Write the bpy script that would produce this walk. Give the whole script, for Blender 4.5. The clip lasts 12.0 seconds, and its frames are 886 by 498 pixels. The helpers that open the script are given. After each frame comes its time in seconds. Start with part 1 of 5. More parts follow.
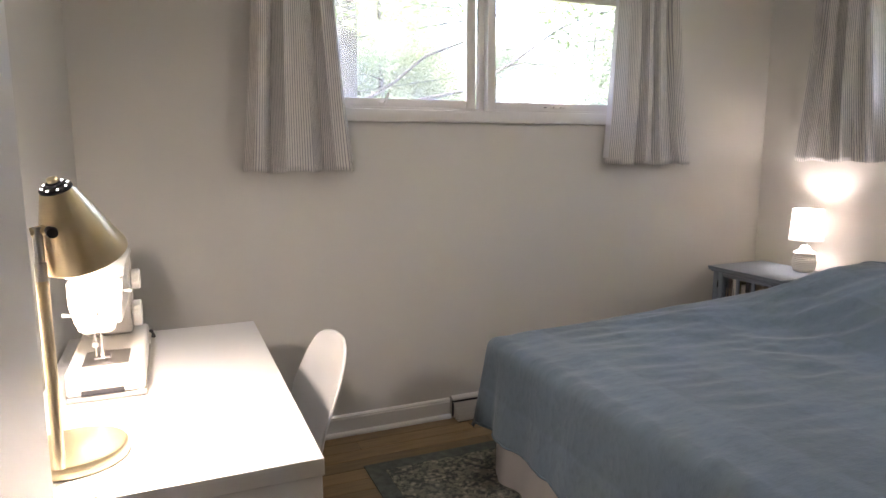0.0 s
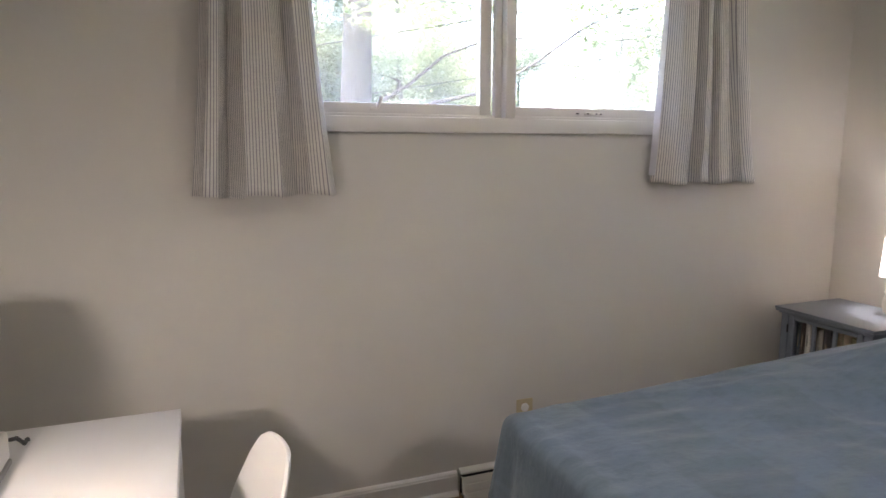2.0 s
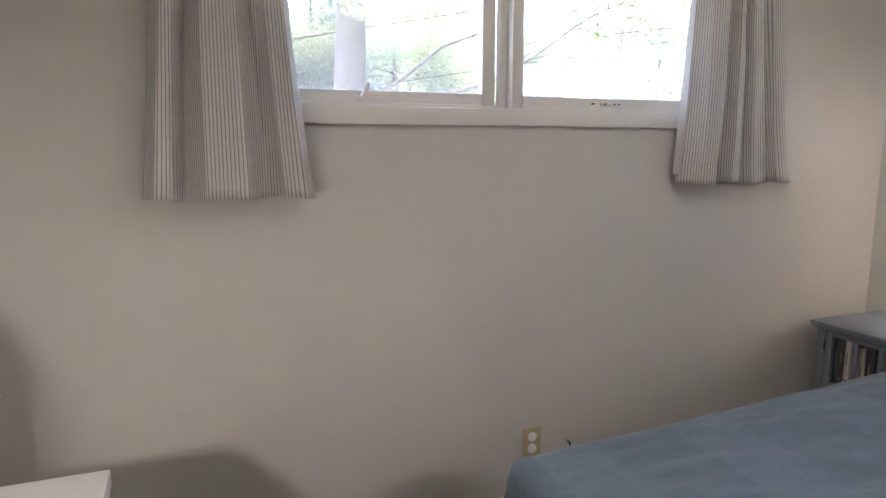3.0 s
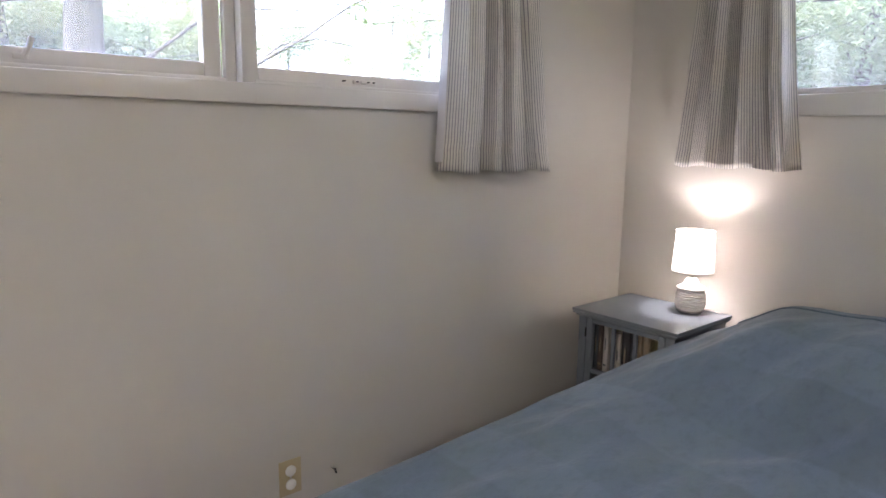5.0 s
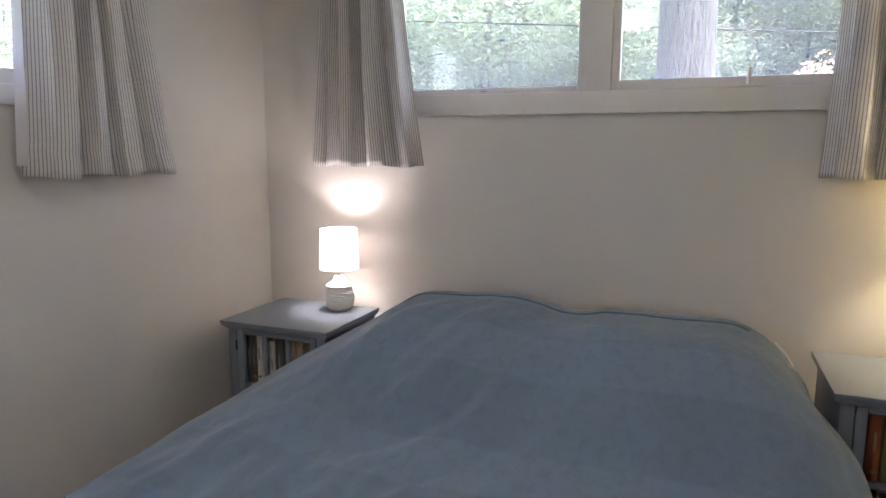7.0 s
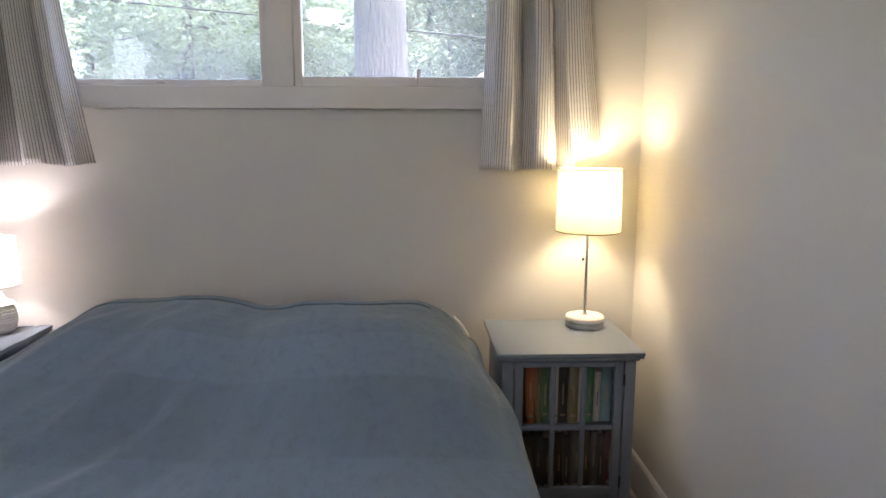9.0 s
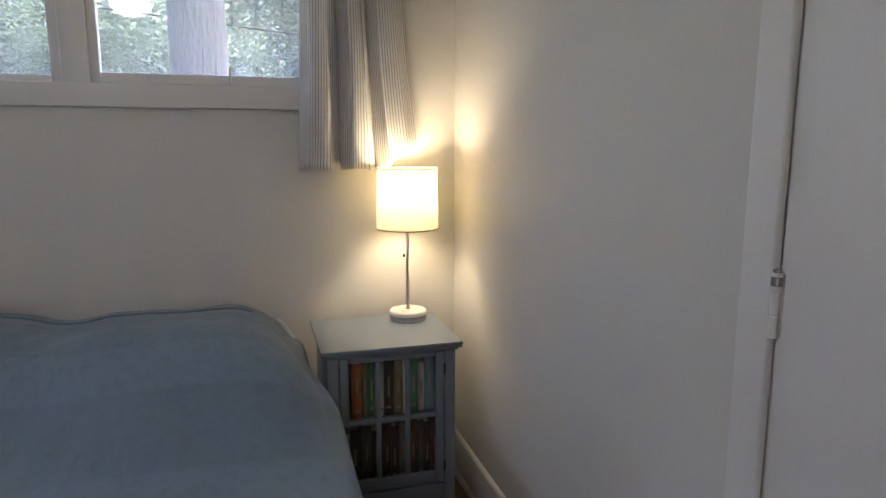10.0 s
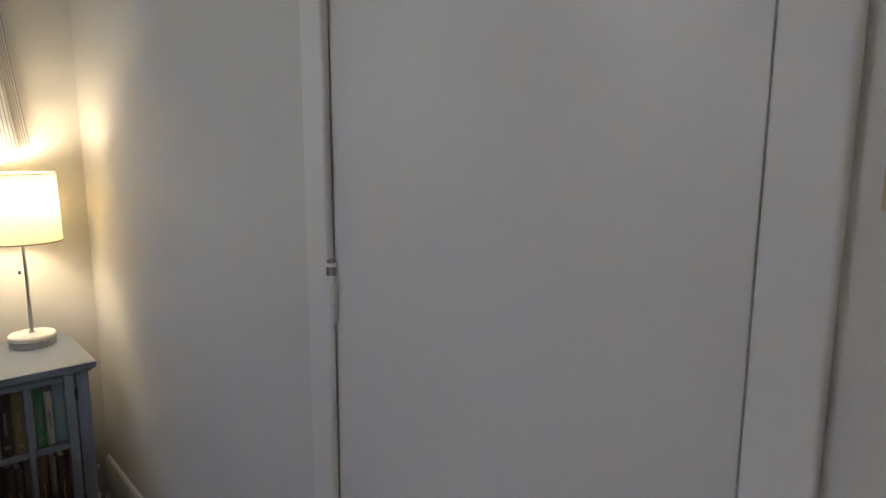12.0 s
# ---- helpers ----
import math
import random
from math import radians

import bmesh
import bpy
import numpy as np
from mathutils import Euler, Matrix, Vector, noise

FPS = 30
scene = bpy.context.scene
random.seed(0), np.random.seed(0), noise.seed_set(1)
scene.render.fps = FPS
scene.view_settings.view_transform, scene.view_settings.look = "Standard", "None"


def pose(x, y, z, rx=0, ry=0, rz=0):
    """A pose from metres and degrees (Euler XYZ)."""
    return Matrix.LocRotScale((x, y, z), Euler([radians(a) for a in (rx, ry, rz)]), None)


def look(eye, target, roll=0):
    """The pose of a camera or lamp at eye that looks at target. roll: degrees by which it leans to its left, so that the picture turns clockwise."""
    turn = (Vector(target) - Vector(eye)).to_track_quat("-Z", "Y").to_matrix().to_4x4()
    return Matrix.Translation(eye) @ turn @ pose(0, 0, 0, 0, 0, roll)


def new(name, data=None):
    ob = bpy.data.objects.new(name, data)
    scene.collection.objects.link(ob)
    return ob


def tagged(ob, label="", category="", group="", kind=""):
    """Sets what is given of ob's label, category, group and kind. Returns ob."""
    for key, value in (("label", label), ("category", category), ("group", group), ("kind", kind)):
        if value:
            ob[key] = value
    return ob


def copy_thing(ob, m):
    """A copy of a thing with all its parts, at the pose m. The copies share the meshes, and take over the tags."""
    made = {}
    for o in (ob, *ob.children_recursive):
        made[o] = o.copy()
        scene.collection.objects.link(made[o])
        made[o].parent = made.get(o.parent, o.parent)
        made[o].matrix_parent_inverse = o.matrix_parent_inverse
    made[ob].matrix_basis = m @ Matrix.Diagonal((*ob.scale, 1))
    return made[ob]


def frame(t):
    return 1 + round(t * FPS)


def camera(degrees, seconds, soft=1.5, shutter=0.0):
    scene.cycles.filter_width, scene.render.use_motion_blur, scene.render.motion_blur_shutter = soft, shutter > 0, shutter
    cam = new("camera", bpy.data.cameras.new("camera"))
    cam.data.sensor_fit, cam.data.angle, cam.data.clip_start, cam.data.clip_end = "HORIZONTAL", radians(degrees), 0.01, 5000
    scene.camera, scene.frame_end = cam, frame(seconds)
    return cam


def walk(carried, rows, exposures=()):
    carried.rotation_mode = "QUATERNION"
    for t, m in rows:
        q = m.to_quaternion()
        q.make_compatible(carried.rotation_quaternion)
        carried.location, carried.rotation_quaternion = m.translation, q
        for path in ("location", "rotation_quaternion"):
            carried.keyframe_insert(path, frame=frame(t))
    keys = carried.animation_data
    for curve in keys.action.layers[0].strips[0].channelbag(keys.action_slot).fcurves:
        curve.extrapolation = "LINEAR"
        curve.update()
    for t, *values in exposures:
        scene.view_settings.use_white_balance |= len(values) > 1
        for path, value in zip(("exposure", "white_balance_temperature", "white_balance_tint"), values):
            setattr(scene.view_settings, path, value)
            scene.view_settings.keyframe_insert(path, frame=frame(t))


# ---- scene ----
cam = camera(68.6, 12.0)
PATH = [
    (0, (-3.174, -2.771, 1.297), (-2.405, -0.951, 0.99), -0.1),
    (0.5, (-3.113, -2.638, 1.311), (-2.391, -0.798, 1.007), -0.1),
    (1, (-3.028, -2.497, 1.345), (-2.314, -0.654, 1.039), -0.0),
    (1.5, (-2.946, -2.373, 1.355), (-2.238, -0.527, 1.053), -0.0),
    (2, (-2.885, -2.235, 1.352), (-2.178, -0.389, 1.049), -0.0),
    (2.5, (-2.84, -2.064, 1.344), (-2.129, -0.219, 1.047), -0.0),
    (2.7, (-2.815, -2.014, 1.35), (-2.116, -0.166, 1.044), 0.0),
    (4.3, (-2.577, -1.715, 1.352), (-1.547, -0.037, 1.002), 0.7),
    (4.5, (-2.557, -1.726, 1.34), (-1.46, -0.089, 0.996), 0.7),
    (5, (-2.521, -1.706, 1.333), (-1.244, -0.206, 0.99), 0.8),
    (5.5, (-2.453, -1.69, 1.323), (-0.994, -0.365, 0.985), 0.5),
    (6, (-2.406, -1.7, 1.313), (-0.783, -0.579, 0.982), 0.3),
    (6.5, (-2.376, -1.716, 1.306), (-0.627, -0.802, 0.982), 0.2),
    (8.3, (-2.351, -1.853, 1.291), (-0.389, -1.621, 0.98), 0.0),
    (8.5, (-2.35, -1.856, 1.306), (-0.382, -1.714, 0.98), -0.0),
    (9, (-2.363, -1.869, 1.307), (-0.391, -1.95, 0.98), 0.1),
    (9.5, (-2.386, -1.901, 1.324), (-0.439, -2.212, 0.983), -0.0),
    (10, (-2.414, -1.932, 1.311), (-0.521, -2.488, 0.983), 0.1),
    (10.5, (-2.437, -2.003, 1.313), (-0.618, -2.767, 0.984), 0.0),
    (11, (-2.474, -2.047, 1.312), (-0.751, -3.01, 0.987), 0.2),
    (11.5, (-2.509, -2.082, 1.315), (-0.9, -3.223, 0.987), 0.1),
    (12, (-2.556, -2.123, 1.315), (-1.072, -3.424, 0.991), 0.2),
]
EXPOSURES = [(0.0, 4.74, 6450, 20), (1.0, 4.62, 6400, 20), (2.0, 4.66, 6400, 20), (2.5, 4.68, 6300, 20), (5.0, 4.68, 6200, 20), (6.5, 4.55, 6150, 20), (8.5, 4.58, 6100, 20), (9.5, 4.43, 5950, 20), (10.5, 4.1, 5850, 19), (12.0, 4.2, 5850, 18)]
walk(cam, [(t, look(eye, target, roll)) for t, eye, target, roll in PATH], EXPOSURES)

# ---- world, sun, exposure ----
world = bpy.data.worlds.new("overcast_sky")
scene.world = world
world.use_nodes = True
wn = world.node_tree
sky = wn.nodes.new("ShaderNodeTexSky")
sky.sky_type = "NISHITA"
sky.sun_disc = False
sky.sun_elevation = radians(76)
sky.sun_rotation = radians(210.2)
sky.air_density = 1.0
sky.dust_density = 6.0
sky.ozone_density = 0.6
wn.nodes["Background"].inputs[1].default_value = 0.15
wn.links.new(sky.outputs[0], wn.nodes["Background"].inputs[0])

sun_data = bpy.data.lights.new("sun", "SUN")
sun_data.energy = 2.2
sun_data.angle = radians(15)
sun_data.color = (1.0, 0.96, 0.9)
sun = new("sun", sun_data)
sun.matrix_world = look((-2.5, -4.3, 20), (0, 0, 0))


def bulb(name, place, watts, colour, size):
    data = bpy.data.lights.new(name, "POINT")
    data.energy, data.color, data.shadow_soft_size = watts, colour, size
    ob = new(name, data)
    ob.location = place
    return ob


LAMP_A = (-0.15, -0.437)      # ceramic lamp, on the nightstand by the window wall
LAMP_B = (-0.16, -2.461)      # stick lamp, on the other nightstand
TOP, TOP_B = 0.661, 0.665      # nightstand tops
bulb("bulb_ceramic_lamp", (LAMP_A[0], LAMP_A[1], TOP + 0.262), 0.27, (1.0, 0.89, 0.82), 0.025)
bulb("bulb_stick_lamp", (LAMP_B[0], LAMP_B[1], TOP_B + 0.475), 0.5, (1.0, 0.81, 0.50), 0.040)
bulb("bulb_desk_lamp", (-3.318, -1.536, 1.144), 1.12, (1.0, 0.9, 0.8), 0.036)


# ---- materials ----
def nodes_of(name):
    m = bpy.data.materials.new(name)
    m.use_nodes = True
    t = m.node_tree
    return m, t, t.nodes["Principled BSDF"]


def link(t, a, b):
    t.links.new(a, b)


def node(t, kind, **values):
    n = t.nodes.new(kind)
    for k, v in values.items():
        n.inputs[k].default_value = v
    return n


def math_node(t, op, a, b=None):
    n = t.nodes.new("ShaderNodeMath")
    n.operation = op
    for i, v in enumerate((a, b)):
        if v is None:
            continue
        if isinstance(v, (int, float)):
            n.inputs[i].default_value = v
        else:
            link(t, v, n.inputs[i])
    return n.outputs[0]


def mix_colour(t, fac, a, b, mode="MIX"):
    n = t.nodes.new("ShaderNodeMix")
    n.data_type, n.blend_type = "RGBA", mode
    if isinstance(fac, (int, float)):
        n.inputs[0].default_value = fac
    else:
        link(t, fac, n.inputs[0])
    for i, v in ((6, a), (7, b)):
        if isinstance(v, tuple):
            n.inputs[i].default_value = (*v[:3], 1)
        else:
            link(t, v, n.inputs[i])
    return n.outputs[2]


def noise_of(t, scale, detail=4.0, stretch=None, rough=0.55):
    co = t.nodes.new("ShaderNodeTexCoord")
    n = node(t, "ShaderNodeTexNoise", Scale=scale, Detail=detail, Roughness=rough)
    if stretch:
        mp = t.nodes.new("ShaderNodeMapping")
        mp.inputs["Scale"].default_value = stretch
        link(t, co.outputs["Object"], mp.inputs[0])
        link(t, mp.outputs[0], n.inputs["Vector"])
    else:
        link(t, co.outputs["Object"], n.inputs["Vector"])
    return n.outputs[0]


def ramp(t, fac, lo, hi):
    n = t.nodes.new("ShaderNodeMapRange")
    link(t, fac, n.inputs[0])
    n.inputs[1].default_value, n.inputs[2].default_value = lo, hi
    return n.outputs[0]


def bump_of(t, p, height, strength, distance=0.002):
    n = node(t, "ShaderNodeBump", Strength=strength, Distance=distance)
    link(t, height, n.inputs["Height"])
    link(t, n.outputs[0], p.inputs["Normal"])


def paint(name, col, rough=0.5, metal=0.0, var=0.08, big=1.7, fine=160.0, bump=0.12, each=0.0, stretch=None, coat=0.0):
    """A surface with broad unevenness, fine grain and a little relief."""
    m, t, p = nodes_of(name)
    a = noise_of(t, big, 5.0)
    b = noise_of(t, fine, 3.0, stretch)
    dark = tuple(c * (1 - var) for c in col)
    lite = tuple(min(1, c * (1 + var)) for c in col)
    c = mix_colour(t, ramp(t, a, 0.3, 0.7), dark, lite)
    c = mix_colour(t, math_node(t, "MULTIPLY", ramp(t, b, 0.35, 0.75), var * 0.8), c, tuple(x * 0.6 for x in col))
    if each:
        info = t.nodes.new("ShaderNodeObjectInfo")
        hs = node(t, "ShaderNodeHueSaturation")
        link(t, c, hs.inputs["Color"])
        link(t, math_node(t, "ADD", math_node(t, "MULTIPLY", info.outputs["Random"], each), 1 - each / 2), hs.inputs["Value"])
        c = hs.outputs[0]
    link(t, c, p.inputs["Base Color"])
    r = math_node(t, "ADD", math_node(t, "MULTIPLY", a, 0.16), rough - 0.08)
    link(t, r, p.inputs["Roughness"])
    p.inputs["Metallic"].default_value = metal
    p.inputs["Coat Weight"].default_value = coat
    if bump:
        bump_of(t, p, b, bump)
    return m


WALL = paint("wall_paint", (0.60, 0.578, 0.532), 0.62, var=0.03, big=0.9, fine=240, bump=0.10)
TRIM = paint("trim_paint", (0.70, 0.675, 0.64), 0.38, var=0.03, fine=120, bump=0.05)
CASINGP = paint("casing_paint", (0.655, 0.635, 0.605), 0.42, var=0.03, fine=120, bump=0.06)
DOORPAINT = paint("door_paint", (0.675, 0.652, 0.62), 0.36, var=0.025, big=0.7, fine=90, bump=0.05)
CEIL = paint("ceiling_paint", (0.78, 0.77, 0.75), 0.8, var=0.03)
WHITE = paint("white_laminate", (0.80, 0.79, 0.78), 0.35, var=0.015, fine=300, bump=0.02)
CHAIRW = paint("white_moulded_plastic", (0.80, 0.79, 0.76), 0.33, var=0.02, fine=400, bump=0.02)
SEWW = paint("ivory_plastic", (0.76, 0.73, 0.68), 0.34, var=0.03, fine=300, bump=0.02)
SEWG = paint("grey_plastic", (0.36, 0.35, 0.33), 0.4, var=0.04)
# near-black that stands for the shade in slots and gaps
DARK = paint("slot_shade", (0.03, 0.03, 0.035), 0.6)
BLUEGREY = paint("blue_grey_paint", (0.172, 0.200, 0.236), 0.33, var=0.04, big=3.1, fine=90, bump=0.06)
INNER = paint("cabinet_inside", (0.13, 0.15, 0.17), 0.6, var=0.06)
STEEL = paint("brushed_steel", (0.62, 0.60, 0.58), 0.3, 1.0, var=0.06, fine=300)
CHROME = paint("polished_metal", (0.42, 0.41, 0.42), 0.16, 1.0, var=0.1, big=30, fine=200)
IRON = paint("dark_iron", (0.05, 0.05, 0.055), 0.4, 0.8, var=0.1)
BRASS = paint("brushed_brass", (0.70, 0.59, 0.39), 0.34, 1.0, var=0.06, big=3, fine=60, bump=0.05, stretch=(1, 1, 12))
CERAMIC = paint("white_ceramic", (0.78, 0.75, 0.70), 0.5, var=0.04, fine=120, bump=0.1)
MARBLE = paint("pale_marble", (0.74, 0.70, 0.64), 0.3, var=0.10, big=22, fine=60, bump=0.02)
IVORY = paint("almond_plastic", (0.50, 0.42, 0.26), 0.4, var=0.03)
LINING = paint("white_lining", (0.78, 0.77, 0.78), 0.8, var=0.03)
SKIRT = paint("white_cotton", (0.72, 0.68, 0.64), 0.85, var=0.05, fine=500, bump=0.2)
REGIST = paint("register_enamel", (0.72, 0.69, 0.64), 0.4, var=0.05)
CABLEB = paint("black_cable", (0.03, 0.03, 0.03), 0.6)
CABLEW = paint("white_cable", (0.7, 0.68, 0.64), 0.5)
WIRE = paint("weathered_cable_jacket", (0.02, 0.02, 0.02), 1.0)
WIRE.node_tree.nodes["Principled BSDF"].inputs["Specular IOR Level"].default_value = 0.05
SIDING = paint("outside_wall", (0.55, 0.54, 0.5), 0.7)
OAKDOWEL = paint("pale_wood_dowel", (0.42, 0.30, 0.18), 0.5, var=0.12, fine=30, stretch=(1, 1, 0.1))


def wood_floor():
    m, t, p = nodes_of("oak_floor")
    info = t.nodes.new("ShaderNodeObjectInfo")
    grain = noise_of(t, 46, 7, (0.12, 1.6, 1))
    broad = noise_of(t, 3.5, 4, (0.3, 2.0, 1))
    c = mix_colour(t, ramp(t, grain, 0.3, 0.72), (0.30, 0.195, 0.083), (0.18, 0.112, 0.046))
    c = mix_colour(t, math_node(t, "MULTIPLY", ramp(t, broad, 0.35, 0.7), 0.45), c, (0.34, 0.23, 0.105))
    hs = node(t, "ShaderNodeHueSaturation")
    link(t, c, hs.inputs["Color"])
    link(t, math_node(t, "ADD", math_node(t, "MULTIPLY", info.outputs["Random"], 0.42), 0.6), hs.inputs["Value"])
    link(t, hs.outputs[0], p.inputs["Base Color"])
    link(t, math_node(t, "ADD", math_node(t, "MULTIPLY", grain, 0.2), 0.26), p.inputs["Roughness"])
    bump_of(t, p, grain, 0.1, 0.001)
    return m


def glass():
    m, t, p = nodes_of("window_glass")
    p.inputs["Base Color"].default_value = (1, 1, 1, 1)
    p.inputs["Transmission Weight"].default_value = 1.0
    p.inputs["Roughness"].default_value = 0.0
    p.inputs["IOR"].default_value = 1.45
    return m


def striped_cloth():
    """Pale ticking with fine dark stripes that run along the cloth, and a loose weave."""
    m, t, p = nodes_of("ticking_cloth")
    uv = t.nodes.new("ShaderNodeUVMap")
    sep = t.nodes.new("ShaderNodeSeparateXYZ")
    link(t, uv.outputs[0], sep.inputs[0])
    wob = noise_of(t, 14, 2)
    u = math_node(t, "ADD", sep.outputs[0], math_node(t, "MULTIPLY", wob, 0.0022))
    f = math_node(t, "FRACT", math_node(t, "MULTIPLY", u, 1 / 0.0094))
    line = ramp(t, math_node(t, "ABSOLUTE", math_node(t, "SUBTRACT", f, 0.5)), 0.19, 0.10)
    weave = noise_of(t, 420, 2)
    slub = noise_of(t, 60, 4, (0.4, 0.4, 6))
    base = mix_colour(t, ramp(t, slub, 0.35, 0.7), (0.75, 0.72, 0.675), (0.66, 0.635, 0.60))
    c = mix_colour(t, math_node(t, "MULTIPLY", line, 0.78), base, (0.17, 0.172, 0.20))
    c = mix_colour(t, math_node(t, "MULTIPLY", weave, 0.10), c, (0.3, 0.3, 0.3))
    link(t, c, p.inputs["Base Color"])
    p.inputs["Roughness"].default_value = 0.9
    p.inputs["Sheen Weight"].default_value = 0.15
    bump_of(t, p, math_node(t, "ADD", weave, slub), 0.3, 0.0015)
    tr = t.nodes.new("ShaderNodeBsdfTranslucent")
    link(t, c, tr.inputs[0])
    mx = node(t, "ShaderNodeMixShader", Fac=0.17)
    out = t.nodes["Material Output"]
    link(t, p.outputs[0], mx.inputs[1])
    link(t, tr.outputs[0], mx.inputs[2])
    link(t, mx.outputs[0], out.inputs[0])
    return m


def shade_cloth(name, col, through_part):
    m, t, p = nodes_of(name)
    weave = noise_of(t, 500, 2)
    c = mix_colour(t, math_node(t, "MULTIPLY", weave, 0.12), col, tuple(x * 0.7 for x in col))
    link(t, c, p.inputs["Base Color"])
    p.inputs["Roughness"].default_value = 0.9
    tr = t.nodes.new("ShaderNodeBsdfTranslucent")
    link(t, c, tr.inputs[0])
    mx = node(t, "ShaderNodeMixShader", Fac=through_part)
    link(t, p.outputs[0], mx.inputs[1])
    link(t, tr.outputs[0], mx.inputs[2])
    link(t, mx.outputs[0], t.nodes["Material Output"].inputs[0])
    return m


def coverlet_cloth():
    """Woven blue cotton: broad lighter and darker bands across the bed, fine ribs, seersucker puckers."""
    m, t, p = nodes_of("blue_coverlet")
    uv = t.nodes.new("ShaderNodeUVMap")
    sep = t.nodes.new("ShaderNodeSeparateXYZ")
    link(t, uv.outputs[0], sep.inputs[0])
    soft = noise_of(t, 5, 3)
    u = math_node(t, "ADD", sep.outputs[0], math_node(t, "MULTIPLY", soft, 0.02))
    f = math_node(t, "FRACT", math_node(t, "MULTIPLY", u, 1 / 0.42))
    band = math_node(t, "MULTIPLY", ramp(t, f, 0.05, 0.08), ramp(t, f, 0.50, 0.47))
    v = math_node(t, "ADD", sep.outputs[1], math_node(t, "MULTIPLY", soft, 0.03))
    g = math_node(t, "FRACT", math_node(t, "MULTIPLY", v, 1 / 0.62))
    cross = math_node(t, "MULTIPLY", ramp(t, g, 0.1, 0.14), ramp(t, g, 0.62, 0.58))
    rib = math_node(t, "SINE", math_node(t, "MULTIPLY", sep.outputs[1], 2 * math.pi / 0.0062))
    pucker = noise_of(t, 30, 5, (0.8, 1.3, 1))
    mott = noise_of(t, 2.2, 5)
    c = mix_colour(t, ramp(t, mott, 0.3, 0.7), (0.106, 0.147, 0.182), (0.126, 0.173, 0.212))
    c = mix_colour(t, math_node(t, "MULTIPLY", band, 0.25), c, (0.168, 0.220, 0.282))
    c = mix_colour(t, math_node(t, "MULTIPLY", math_node(t, "MULTIPLY", cross, math_node(t, "SUBTRACT", 1.0, band)), 0.20), c, (0.090, 0.121, 0.156))
    # shade of the puckers is put into the colour besides their relief
    c = mix_colour(t, math_node(t, "MULTIPLY", ramp(t, pucker, 0.48, 0.75), 0.34), c, (0.064, 0.088, 0.117))
    link(t, c, p.inputs["Base Color"])
    p.inputs["Roughness"].default_value = 0.92
    p.inputs["Sheen Weight"].default_value = 0.2
    h = math_node(t, "ADD", math_node(t, "MULTIPLY", rib, 0.022), math_node(t, "MULTIPLY", pucker, 1.3))
    bump_of(t, p, h, 0.6, 0.004)
    return m


def rug_pile():
    m, t, p = nodes_of("faded_rug")
    co = t.nodes.new("ShaderNodeTexCoord")
    vo = node(t, "ShaderNodeTexVoronoi", Scale=34.0)
    link(t, co.outputs["Object"], vo.inputs["Vector"])
    a = noise_of(t, 34, 6, None, 0.7)
    b = noise_of(t, 70, 5, None, 0.7)
    d = noise_of(t, 6, 4)
    k = ramp(t, math_node(t, "ADD", math_node(t, "MULTIPLY", a, 0.7), math_node(t, "MULTIPLY", b, 0.5)), 0.555, 0.645)
    c = mix_colour(t, k, (0.062, 0.070, 0.060), (0.42, 0.385, 0.29))
    c = mix_colour(t, math_node(t, "MULTIPLY", ramp(t, vo.outputs[0], 0.25, 0.5), 0.5), c, (0.035, 0.045, 0.045))
    c = mix_colour(t, math_node(t, "MULTIPLY", ramp(t, d, 0.45, 0.65), 0.4), c, (0.16, 0.17, 0.15))
    link(t, c, p.inputs["Base Color"])
    p.inputs["Roughness"].default_value = 0.95
    bump_of(t, p, b, 0.6, 0.004)
    return m


def rug_border():
    return paint("rug_border", (0.10, 0.112, 0.10), 0.95, var=0.35, big=30, fine=180, bump=0.5)


def bark():
    m, t, p = nodes_of("tree_bark")
    ridges = noise_of(t, 40, 4, (1, 1, 0.22), 0.62)
    fine = noise_of(t, 60, 5, (1, 1, 0.3))
    c = mix_colour(t, ramp(t, ridges, 0.43, 0.53), (0.002, 0.0018, 0.0015), (0.042, 0.039, 0.034))
    c = mix_colour(t, math_node(t, "MULTIPLY", fine, 0.25), c, (0.024, 0.022, 0.02))
    link(t, c, p.inputs["Base Color"])
    p.inputs["Roughness"].default_value = 0.95
    bump_of(t, p, math_node(t, "ADD", ridges, math_node(t, "MULTIPLY", fine, 0.4)), 0.9, 0.04)
    return m


def leaf(name, a, b):
    m, t, p = nodes_of(name)
    geo = t.nodes.new("ShaderNodeNewGeometry")
    c = mix_colour(t, geo.outputs["Random Per Island"], a, b)
    link(t, c, p.inputs["Base Color"])
    p.inputs["Roughness"].default_value = 0.55
    tr = t.nodes.new("ShaderNodeBsdfTranslucent")
    link(t, c, tr.inputs[0])
    mx = node(t, "ShaderNodeMixShader", Fac=0.5)
    link(t, p.outputs[0], mx.inputs[1])
    link(t, tr.outputs[0], mx.inputs[2])
    link(t, mx.outputs[0], t.nodes["Material Output"].inputs[0])
    return m


